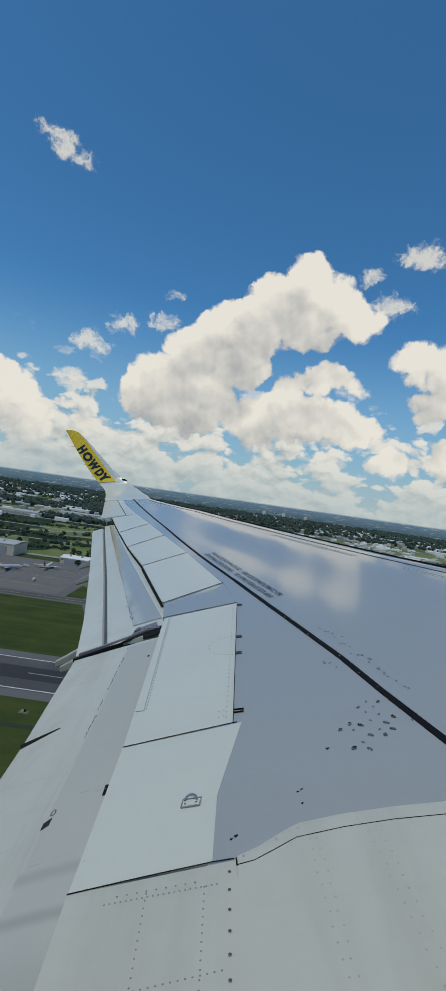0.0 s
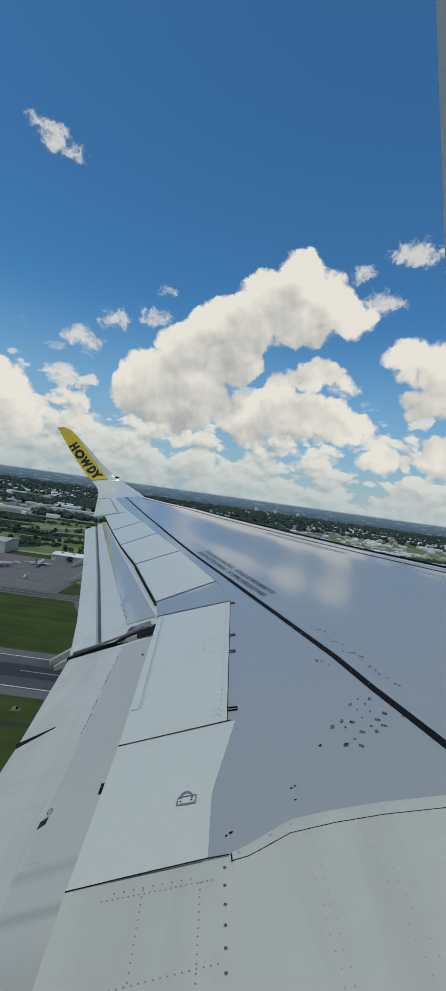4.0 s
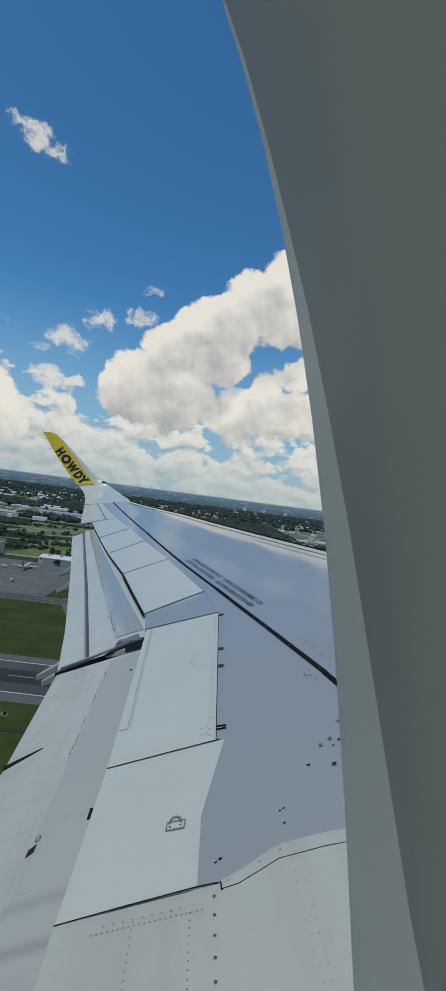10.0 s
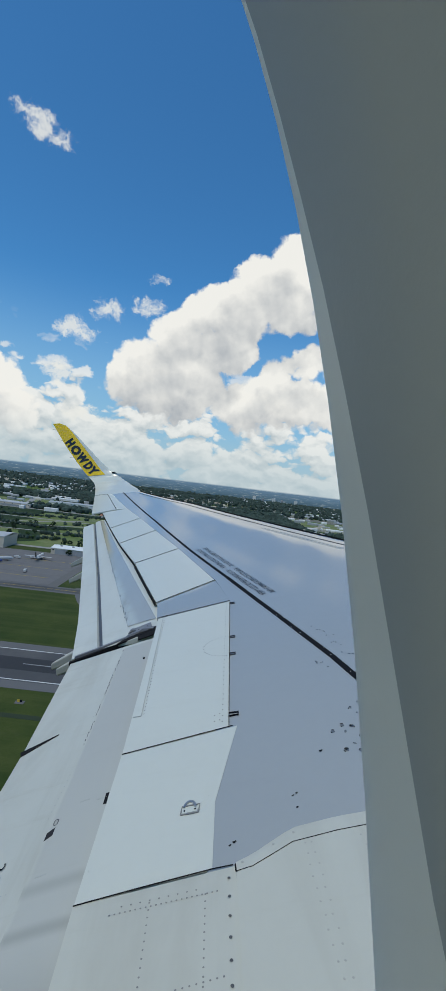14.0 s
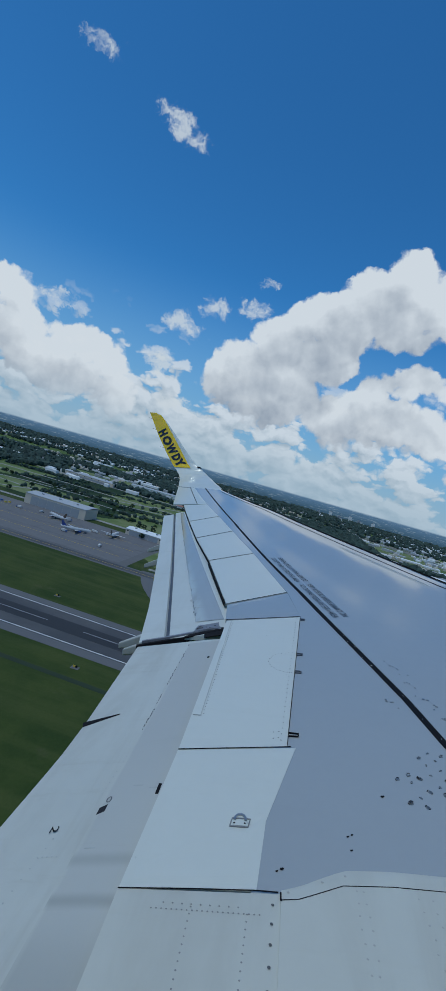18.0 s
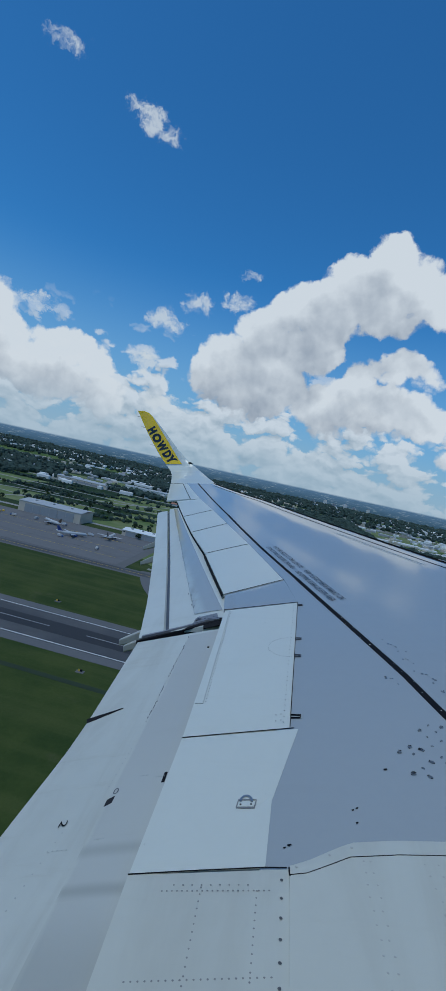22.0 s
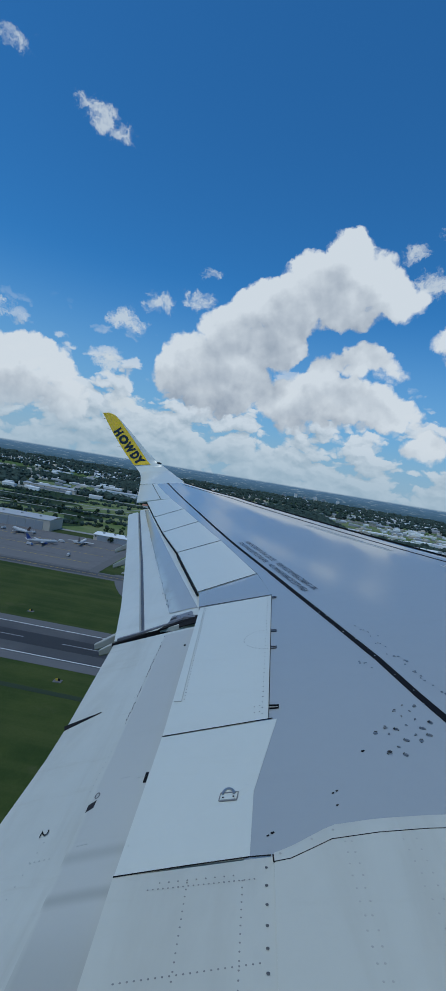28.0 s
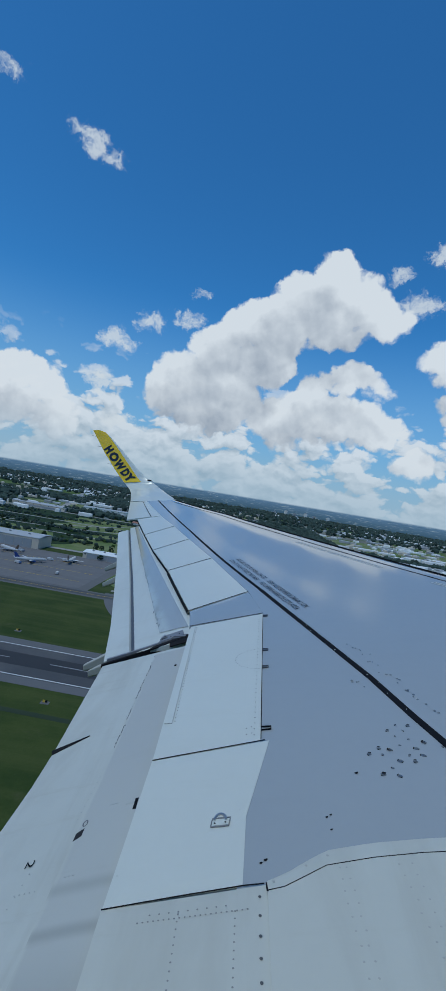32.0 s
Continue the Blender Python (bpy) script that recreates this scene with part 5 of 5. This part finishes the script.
lane(bm, bend((-760, 700), (-520, 690), (-470, 760)) + bend((-470, 760), (-440, 850), (-330, 850)) + bend((-330, 850), (-180, 850), (-150, 780)), 7, 0.42)
lane(bm, bend((-700, 1010), (-560, 890), (-430, 940)) + bend((-430, 940), (-330, 985), (-300, 1080)) + bend((-300, 1080), (-250, 1200), (-60, 1190)), 8, 0.43)
lane(bm, bend((-380, 690), (-350, 740), (-400, 770)) + bend((-400, 770), (-520, 840), (-640, 800)), 6, 0.44)
lane(bm, [(-1500, 1050), (-700, 1040), (-200, 1045), (400, 1090)], 9, 0.41)
lane(bm, [(-2500, 1240), (-900, 1230), (0, 1260), (2600, 1330)], 16, 0.38)
lane(bm, [(900, 700), (1150, 2000), (1500, 4600)], 30, 0.39)
lane(bm, [(-500, 1250), (-900, 2600), (-1500, 4600)], 18, 0.40)
tagged(part("road", bm, road_mat, None), "pale asphalt roads winding between meadows and woods", "road", kind="structure")
bm = bmesh.new()
lane(bm, [(-2600, 226), (-800, 232), (200, 222), (2600, 228)], 4, 0.05, 0.04)
lane(bm, [(-1600, 350), (-600, 342), (-380, 352)], 3.5, 0.05, 0.04)
tagged(part("drainage_ditch", bm, water_far, None), "dark overgrown drainage ditch through the airfield grass", "ditch", kind="structure")

# ---- trees ----
ICO = bmesh.new()
bmesh.ops.create_icosphere(ICO, subdivisions=1, radius=1.0)
ICO_V = np.array([v.co[:] for v in ICO.verts])
ICO_F = np.array([[v.index for v in f.verts] for f in ICO.faces])
ICO.free()


def clumps(name, spots, mat, parent=None, seed=1):
    """Many uneven leaf clumps in one mesh. spots: rows of x, y, z, radius, height."""
    rng = np.random.default_rng(seed)
    spots = np.asarray(spots)
    n = len(spots)
    v = np.repeat(ICO_V[None], n, 0) * (0.72 + 0.56 * rng.random((n, 12, 1)))
    a = rng.random(n) * 6.283
    c, s = np.cos(a)[:, None], np.sin(a)[:, None]
    x, y = v[:, :, 0] * c - v[:, :, 1] * s, v[:, :, 0] * s + v[:, :, 1] * c
    v = np.stack([x * spots[:, 3:4] + spots[:, 0:1], y * spots[:, 3:4] + spots[:, 1:2], v[:, :, 2] * spots[:, 4:5] + spots[:, 2:3]], 2).reshape(-1, 3)
    f = (ICO_F[None] + (np.arange(n) * 12)[:, None, None]).reshape(-1, 3)
    me = bpy.data.meshes.new(name)
    me.from_pydata(v.tolist(), [], f.tolist())
    return link(name, me, mat, parent)


def tree(seed, tall, spread, mat):
    r = random.Random(seed)
    root_ob = thing("tree", pose(0, 0, 0), "broad dark green oak tree on airfield margin", "tree", "trees round the airfield")
    bm = bmesh.new()
    X, Y = (1, 0, 0), (0, 1, 0)
    tube(bm, [((0, 0, -0.2), 0.45, 0.45, X, Y), ((0.05, 0, tall * 0.25), 0.32, 0.32, X, Y), ((0.1, 0.1, tall * 0.7), 0.14, 0.14, X, Y)], 7)
    for k in range(5):
        a = k * 1.26 + r.random()
        tip = (math.cos(a) * spread * 0.6, math.sin(a) * spread * 0.6, tall * r.uniform(0.55, 0.75))
        tube(bm, [((0, 0, tall * 0.26), 0.16, 0.16, X, Y), (tip, 0.05, 0.05, X, Y)], 5)
    part("trunk", bm, bark, root_ob)
    spots = []
    for k in range(46):
        a, q = r.random() * 6.283, math.sqrt(r.random())
        h = r.uniform(0.38, 1.0)
        lim = spread * math.sqrt(max(0.08, 1 - ((h - 0.55) / 0.5) ** 2))
        spots.append((math.cos(a) * q * lim, math.sin(a) * q * lim, tall * h - 0.6, spread * r.uniform(0.16, 0.30), spread * r.uniform(0.12, 0.22)))
    clumps("crown", spots, mat, root_ob, seed)
    return root_ob


kinds = [tree(1, 8, 4.2, leaf_dark), tree(2, 6, 3.4, leaf_mid), tree(3, 9.5, 4.6, leaf_dark)]
rnd = random.Random(11)
spots = []
for k in range(220):
    cx, cy, sx, sy = rnd.choice(((-70, 520, 30, 14), (20, 600, 40, 20), (-110, 610, 20, 14), (30, 500, 50, 10), (-1100, 660, 300, 5), (-560, 730, 160, 30), (-330, 790, 120, 40), (-60, 740, 120, 30), (-480, 890, 120, 20), (-150, 930, 150, 20), (120, 760, 120, 60)))
    spots.append((rnd.gauss(cx, sx), rnd.gauss(cy, sy)))
for k, (x, y) in enumerate(spots):
    m = pose(x, max(y, 645) if x < -150 else y, 0, 0, 0, rnd.uniform(0, 360))
    if k < 3:
        kinds[k].matrix_world = m
        kinds[k].matrix_basis = m
    else:
        copy_thing(kinds[k % 3], m)

# woods further out: what nobody could count
rng = np.random.default_rng(5)
wood = []
blocks = [(-2400, -980, 690, 900, 1500), (-960, -640, 735, 900, 700), (-1900, -700, 1105, 1230, 1400), (-40, 140, 1000, 1240, 300), (-2600, -100, 1265, 1340, 1500),
          (-2600, -720, 1350, 1900, 3200), (-100, 900, 1340, 1420, 900), (-140, 300, 1430, 2000, 1500), (720, 2400, 800, 1250, 2600), (-700, 300, 1620, 2300, 2600), (1150, 2800, 1400, 2300, 2500), (-3000, 2800, 2300, 3600, 5200), (-3300, 3300, 3500, 4500, 7000), (200, 700, 745, 890, 300)]
for x0, x1, y0, y1, n in blocks:
    x, y = rng.uniform(x0, x1, n), rng.uniform(y0, y1, n)
    r = rng.uniform(4, 8.5, n) * (1 + y / 6000)
    keep = np.sin(x * 0.021 + y * 0.013) + np.sin(x * 0.009 - y * 0.017) + rng.normal(0, 0.5, n) > -0.9
    wood.append(np.stack([x, y, r * 0.75, r, r * rng.uniform(0.7, 1.2, n)], 1)[keep])
for cx, cy, sx, sy, n in ((-300, 752, 40, 8, 60), (-420, 810, 26, 12, 60), (-230, 835, 30, 7, 45), (-540, 770, 26, 12, 45), (-360, 915, 60, 9, 80), (-520, 960, 40, 14, 80), (-230, 1000, 40, 9, 55), (-420, 1085, 70, 9, 90), (-620, 1130, 60, 16, 100), (-280, 1180, 60, 8, 70), (-130, 870, 26, 8, 35), (-700, 860, 40, 14, 60)):
    x, y = rng.normal(cx, sx, n), rng.normal(cy, sy, n)
    y += 0.25 * (x - cx) * np.sin(cx)
    r = rng.uniform(1.8, 4.2, n)
    wood.append(np.stack([x, y, r * 0.75, r, r * rng.uniform(0.7, 1.2, n)], 1))
tagged(clumps("far_woods", np.concatenate(wood), leaf_far, None, 9), "dark green woodland canopy with bluish haze in its colour, stretching to the suburbs", "woods", kind="stuff")


# ---- buildings ----
def gable(bm, x0, x1, y0, y1, z0, rise, over=0.6):
    """A low pitched roof with overhang and thickness."""
    ym = (y0 + y1) / 2
    pts = [(y0 - over, z0 - 0.1), (ym, z0 + rise), (y1 + over, z0 - 0.1), (y1 + over, z0 + 0.3), (ym, z0 + rise + 0.4), (y0 - over, z0 + 0.3)]
    a = [bm.verts.new((x0 - over, y, z)) for y, z in pts]
    b = [bm.verts.new((x1 + over, y, z)) for y, z in pts]
    bm.faces.new(a)
    bm.faces.new(b)
    for k in range(6):
        bm.faces.new((a[k], a[(k + 1) % 6], b[(k + 1) % 6], b[k]))


def shed(name, x, y, w, d, h, rise, wall, roof, label, category, doors=4, windows=0, turn=0.0, big=True):
    """A hangar or warehouse: walls, pitched roof, door leaves and windows on the airfield side."""
    t = thing(name, pose(x, y, 0.1, 0, 0, turn), label, category, "buildings of the airport")
    bm = bmesh.new()
    box(bm, (-w / 2, -d / 2, -0.3), (w / 2, d / 2, h))
    part("wall", bm, wall, t)
    bm = bmesh.new()
    gable(bm, -w / 2, w / 2, -d / 2, d / 2, h, rise)
    roof_ob = part("roof", bm, roof, t)
    for k in range(3):
        bm = bmesh.new()
        box(bm, (lerp(-w / 2, w / 2, (k + 0.6) / 3.4), -d * 0.2, h + rise * 0.4), (lerp(-w / 2, w / 2, (k + 0.6) / 3.4) + 3, -d * 0.2 + 2.5, h + rise + 1.2))
        part("roof_vent", bm, door_grey, roof_ob)
    dw = w * 0.8 / max(doors, 1)
    for k in range(doors):
        bm = bmesh.new()
        box(bm, (-w * 0.4 + k * dw + 0.2, -d / 2 - 0.3 - 0.15 * (k % 2), 0), (-w * 0.4 + (k + 1) * dw - 0.2, -d / 2 + 0.1, h * (0.82 if big else 0.5)))
        part("door", bm, door_grey, t)
    for k in range(windows):
        bm = bmesh.new()
        wx = lerp(-w / 2 + 2, w / 2 - 4, k / max(1, windows - 1))
        box(bm, (wx, -d / 2 - 0.12, h * 0.62), (wx + 2.2, -d / 2 + 0.1, h * 0.62 + 1.5))
        part("window", bm, pane_mat, t)
    return t


HANGARS = [(-1480, 618, 90, 46, 12, 4, wall_tan, roof_grey, 5), (-1330, 622, 110, 50, 14, 4, wall_white, roof_white, 6), (-1120, 618, 70, 40, 11, 3, wall_tan, roof_grey, 3), (-985, 640, 60, 40, 12, 3, wall_white, roof_white, 3),
           (-905, 640, 62, 42, 12, 3, wall_white, roof_white, 3), (-720, 640, 80, 34, 8, 2, wall_tan, roof_grey, 0), (-560, 645, 130, 40, 9, 3, wall_white, roof_white, 6), (-330, 672, 96, 44, 15, 2, wall_tan, roof_grey, 6), (-190, 662, 54, 30, 8, 2, wall_tan, roof_white, 3)]
for x, y, w, d, h, rise, wm, rm, n in HANGARS:
    shed("hangar", x, y, w, d, h, rise, wm, rm, "%s clad airport hangar with %s roof beside the apron" % ("white" if wm is wall_white else "tan", "a white" if rm is roof_white else "a grey"), "hangar", doors=n, windows=6 if n < 4 else 0)
for k, (x, y, w, d, h, rm, turn) in enumerate(((-760, 760, 90, 40, 8, roof_white, 6), (-60, 850, 60, 30, 7, roof_grey, 10), (230, 1020, 90, 40, 8, roof_white, 0), (-880, 990, 70, 36, 7, roof_red, 4),
                                                    (360, 880, 150, 60, 12, roof_white, 5), (520, 860, 90, 50, 14, roof_white, 5), (-560, 1290, 160, 60, 9, roof_grey, -5), (-230, 1210, 110, 40, 8, roof_red, 3), (60, 1400, 180, 60, 9, roof_white, 8), (-950, 1380, 240, 70, 9, roof_white, -4),
                                                    (700, 1330, 200, 80, 10, roof_grey, 3), (-1250, 1180, 120, 50, 8, roof_grey, 0), (950, 1500, 180, 70, 10, roof_grey, 6), (-430, 1480, 150, 50, 8, roof_grey, 10))):
    shed("warehouse", x, y, w, d, h, 2.0, wall_white if k % 2 else wall_tan, rm, "low commercial building with %s roof among trees" % ("a white" if rm is roof_white else "a grey" if rm is roof_grey else "a red"), "building", doors=2, windows=8, turn=turn, big=False)

# far suburbs: small roofs in clusters, too many to count
for name, mat, seed, count, size in (("far_white_roofs", roof_white, 21, 1500, (9, 30)), ("far_white_sheds", roof_white, 24, 130, (30, 80)), ("far_grey_roofs", roof_grey, 22, 1500, (8, 26)), ("far_houses", wall_tan, 23, 1800, (7, 14))):
    rng = np.random.default_rng(seed)
    V, F = [], []
    hubs = np.stack([rng.uniform(-3200, 3000, 70), rng.uniform(1250, 4700, 70)], 1)
    for k in range(count):
        hx, hy = hubs[rng.integers(70)]
        x, y = rng.normal(hx, 150), max(1180, rng.normal(hy, 90))
        if x * x + y * y > 4850 ** 2:
            continue
        w, d, h = rng.uniform(*size) * (1 + y / 5000), rng.uniform(*size) * 0.6, rng.uniform(4, 9)
        n = len(V)
        for sx, sy, sz in ((-1, -1, 0), (1, -1, 0), (1, 1, 0), (-1, 1, 0), (-1, -1, 1), (1, -1, 1), (1, 1, 1), (-1, 1, 1)):
            V.append((x + sx * w / 2, y + sy * d / 2, sz * h - 0.2))
        V += [(x - w / 2, y, h + 1.6), (x + w / 2, y, h + 1.6)]
        F += [tuple(n + i for i in f) for f in ((0, 1, 5, 4), (2, 3, 7, 6), (1, 2, 6, 9, 5), (3, 0, 4, 8, 7), (4, 5, 9, 8), (6, 7, 8, 9))]
    me = bpy.data.meshes.new(name)
    me.from_pydata(V, [], F)
    tagged(link(name, me, mat), "clustered roofs of distant suburbs and warehouses", "suburb", kind="stuff")
# towers on the skyline
for k in range(6):
    t = thing("tower_block", pose(260 + 95 * k + 30 * math.sin(k * 3), 4560 + 70 * math.cos(k * 2.1), 0), "distant pale tower block on the skyline", "tower", "towers on the skyline")
    bm = bmesh.new()
    hh = 24 + 26 * abs(math.sin(k * 1.7))
    box(bm, (-14, -12, -1), (14, 12, hh))
    part("wall", bm, wall_white if k % 2 else door_grey, t)
    bm = bmesh.new()
    box(bm, (-6, -5, hh), (6, 5, hh + 6))
    part("roof_plant", bm, door_grey, t)


# ---- parked jets and service vehicles on the apron ----
def jet(tail_mat, label):
    t = thing("parked_jet", pose(0, 0, 0), label, "airplane", "jets parked on the apron")
    X, Z = (0, 1, 0), (0, 0, 1)
    bm = bmesh.new()
    tube(bm, [((19, 0, 3.4), 0.1, 0.1, X, Z), ((18, 0, 3.5), 1.1, 1.1, X, Z), ((15.5, 0, 3.8), 1.9, 1.9, X, Z), ((-8, 0, 3.8), 1.95, 1.95, X, Z), ((-15, 0, 4.4), 1.2, 1.2, X, Z), ((-19, 0, 5.0), 0.25, 0.3, X, Z)], 14)
    part("fuselage", bm, jet_white, t, smooth=True)
    for s in (-1, 1):
        bm = bmesh.new()
        rows = [[bm.verts.new(p) for p in ((x0, s * y, z), (x0 - c, s * y, z), (x0 - c, s * y, z - th), (x0, s * y, z - th))] for y, x0, c, z, th in ((1.5, 4.5, 6.5, 3.1, 0.7), (6.0, 1.5, 4.0, 3.6, 0.45), (16.5, -5.0, 1.6, 4.6, 0.2))]
        for p, q in zip(rows, rows[1:]):
            for k in range(4):
                bm.faces.new((p[k], p[(k + 1) % 4], q[(k + 1) % 4], q[k]))
        bm.faces.new(rows[-1])
        part("wing", bm, jet_white, t)
        bm = bmesh.new()
        tube(bm, [((4.8, s * 5.6, 2.0), 1.0, 1.0, X, Z), ((3.0, s * 5.6, 2.0), 1.15, 1.15, X, Z), ((0.6, s * 5.6, 2.1), 0.7, 0.7, X, Z)], 12)
        part("engine", bm, tail_mat, t, smooth=True)
        bm = bmesh.new()
        rows = [[bm.verts.new(p) for p in ((x0, s * y, z), (x0 - c, s * y, z), (x0 - c, s * y, z - 0.2), (x0, s * y, z - 0.2))] for y, x0, c, z in ((0.8, -14.5, 3.6, 5.0), (6.2, -17.6, 1.5, 5.5))]
        for k in range(4):
            bm.faces.new((rows[0][k], rows[0][(k + 1) % 4], rows[1][(k + 1) % 4], rows[1][k]))
        bm.faces.new(rows[1])
        part("tailplane", bm, jet_white, t)
    bm = bmesh.new()
    rows = [[bm.verts.new(p) for p in ((x0, 0.2, z), (x0 - c, 0.2, z), (x0 - c, -0.2, z), (x0, -0.2, z))] for z, x0, c in ((4.8, -11.5, 6.3), (11.6, -17.6, 2.4))]
    for k in range(4):
        bm.faces.new((rows[0][k], rows[0][(k + 1) % 4], rows[1][(k + 1) % 4], rows[1][k]))
    bm.faces.new(rows[1])
    part("tail_fin", bm, tail_mat, t)
    for x, y in ((13, 0), (-1.0, 3.2), (-1.0, -3.2)):
        bm = bmesh.new()
        tube(bm, [((x, y - 0.4, 0.55), 0.55, 0.55, (1, 0, 0), Z), ((x, y + 0.4, 0.55), 0.55, 0.55, (1, 0, 0), Z)], 10)
        box(bm, (x - 0.12, y - 0.12, 0.5), (x + 0.12, y + 0.12, 2.6))
        part("landing_gear", bm, tyre, t)
    return t


jets = [jet(jet_brown, "white cargo jet with a dark brown tail on the apron"), jet(jet_blue, "white jet with a blue tail parked on the apron"), jet(jet_red, "white jet with a red tail parked on the apron")]
STANDS = [(-380, 570, 100, 0), (-455, 578, 95, 0), (-520, 570, 85, 0), (-250, 560, 40, 1), (-640, 586, 92, 0), (-720, 578, 100, 0), (-880, 580, 80, 1), (-1010, 582, 95, 0), (-1180, 570, 80, 2), (-300, 605, 150, 0), (-215, 600, 95, 0), (-575, 540, 70, 0), (-800, 545, 95, 0), (-1350, 560, 5, 2), (-930, 540, 10, 1)]
seen_kind = set()
for x, y, turn, k in STANDS:
    m = pose(x, y, 0.16, 0, 0, turn)
    if k in seen_kind:
        copy_thing(jets[k], m)
    else:
        seen_kind.add(k)
        jets[k].matrix_world = m
        jets[k].matrix_basis = m


def truck(cab_mat, label):
    t = thing("service_truck", pose(0, 0, 0), label, "truck", "service vehicles on the apron")
    bm = bmesh.new()
    box(bm, (-4, -1.2, 0.9), (1.6, 1.2, 3.4))
    bmesh.ops.bevel(bm, geom=list(bm.edges), offset=0.08, segments=1, affect="EDGES")
    part("cargo_box", bm, jet_white, t)
    bm = bmesh.new()
    box(bm, (1.7, -1.1, 0.7), (3.6, 1.1, 2.6))
    bmesh.ops.bevel(bm, geom=list(bm.edges), offset=0.2, segments=2, affect="EDGES")
    part("cab", bm, cab_mat, t)
    for x in (-2.8, 2.6):
        for y in (-1.05, 1.05):
            bm = bmesh.new()
            tube(bm, [((x, y - 0.15, 0.5), 0.5, 0.5, (1, 0, 0), (0, 0, 1)), ((x, y + 0.15, 0.5), 0.5, 0.5, (1, 0, 0), (0, 0, 1))], 10)
            part("wheel", bm, tyre, t)
    return t


trucks = [truck(crate_mats[0], "white box truck with a silver cab on the apron"), truck(crate_mats[1], "white box truck with a blue cab on the apron")]
rnd = random.Random(8)
for k in range(64):
    m = pose(rnd.uniform(-1150, -190), rnd.choice((520, 545, 572, 590, 604, 612)) + rnd.uniform(-6, 6), 0.16, 0, 0, rnd.choice((0, 90, 180)) + rnd.uniform(-8, 8))
    if k < 2:
        trucks[k].matrix_world = m
        trucks[k].matrix_basis = m
    else:
        copy_thing(trucks[k % 2], m)
crates = []
for k in range(60):
    x, y = -640 + 9 * (k % 30) + rnd.uniform(-2, 2), 606 + 7 * (k // 30)
    m = pose(x, y, 0.16, 0, 0, rnd.uniform(-6, 6))
    if k < 3:
        t = thing("cargo_container", m, "%s air cargo container on the apron" % ("silver", "blue", "yellow")[k], "container", "cargo containers on the apron")
        bm = bmesh.new()
        box(bm, (-1.6, -1.2, 0.1), (1.6, 1.2, 2.3))
        bmesh.ops.bevel(bm, geom=list(bm.edges), offset=0.12, segments=1, affect="EDGES")
        part("body", bm, crate_mats[k], t)
        bm = bmesh.new()
        box(bm, (-1.7, -1.3, 0), (1.7, 1.3, 0.12))
        part("base", bm, door_grey, t)
        crates.append(t)
    else:
        copy_thing(crates[k % 3], m)

# airfield signs and lights beside the runway
sign = thing("airfield_sign", pose(-150, 330, 0), "small yellow and black airfield sign on a concrete pad", "sign", "airfield signs")
bm = bmesh.new()
box(bm, (-2.2, -1.6, 0), (2.2, 1.6, 0.15))
part("pad", bm, shoulder, sign)
bm = bmesh.new()
box(bm, (-1.2, -0.15, 0.3), (0.0, 0.15, 1.4))
part("yellow_panel", bm, yellow_line, sign)
bm = bmesh.new()
box(bm, (0.0, -0.15, 0.3), (1.2, 0.15, 1.4))
part("black_panel", bm, black_paint, sign)
for x in (-0.8, 0.8):
    bm = bmesh.new()
    box(bm, (x - 0.06, -0.06, 0.1), (x + 0.06, 0.06, 0.35))
    part("leg", bm, door_grey, sign)
for x, y in ((-420, 330), (-90, 238), (-250, 238), (-600, 330), (-330, 236)):
    copy_thing(sign, pose(x, y, 0.04, 0, 0, 5))
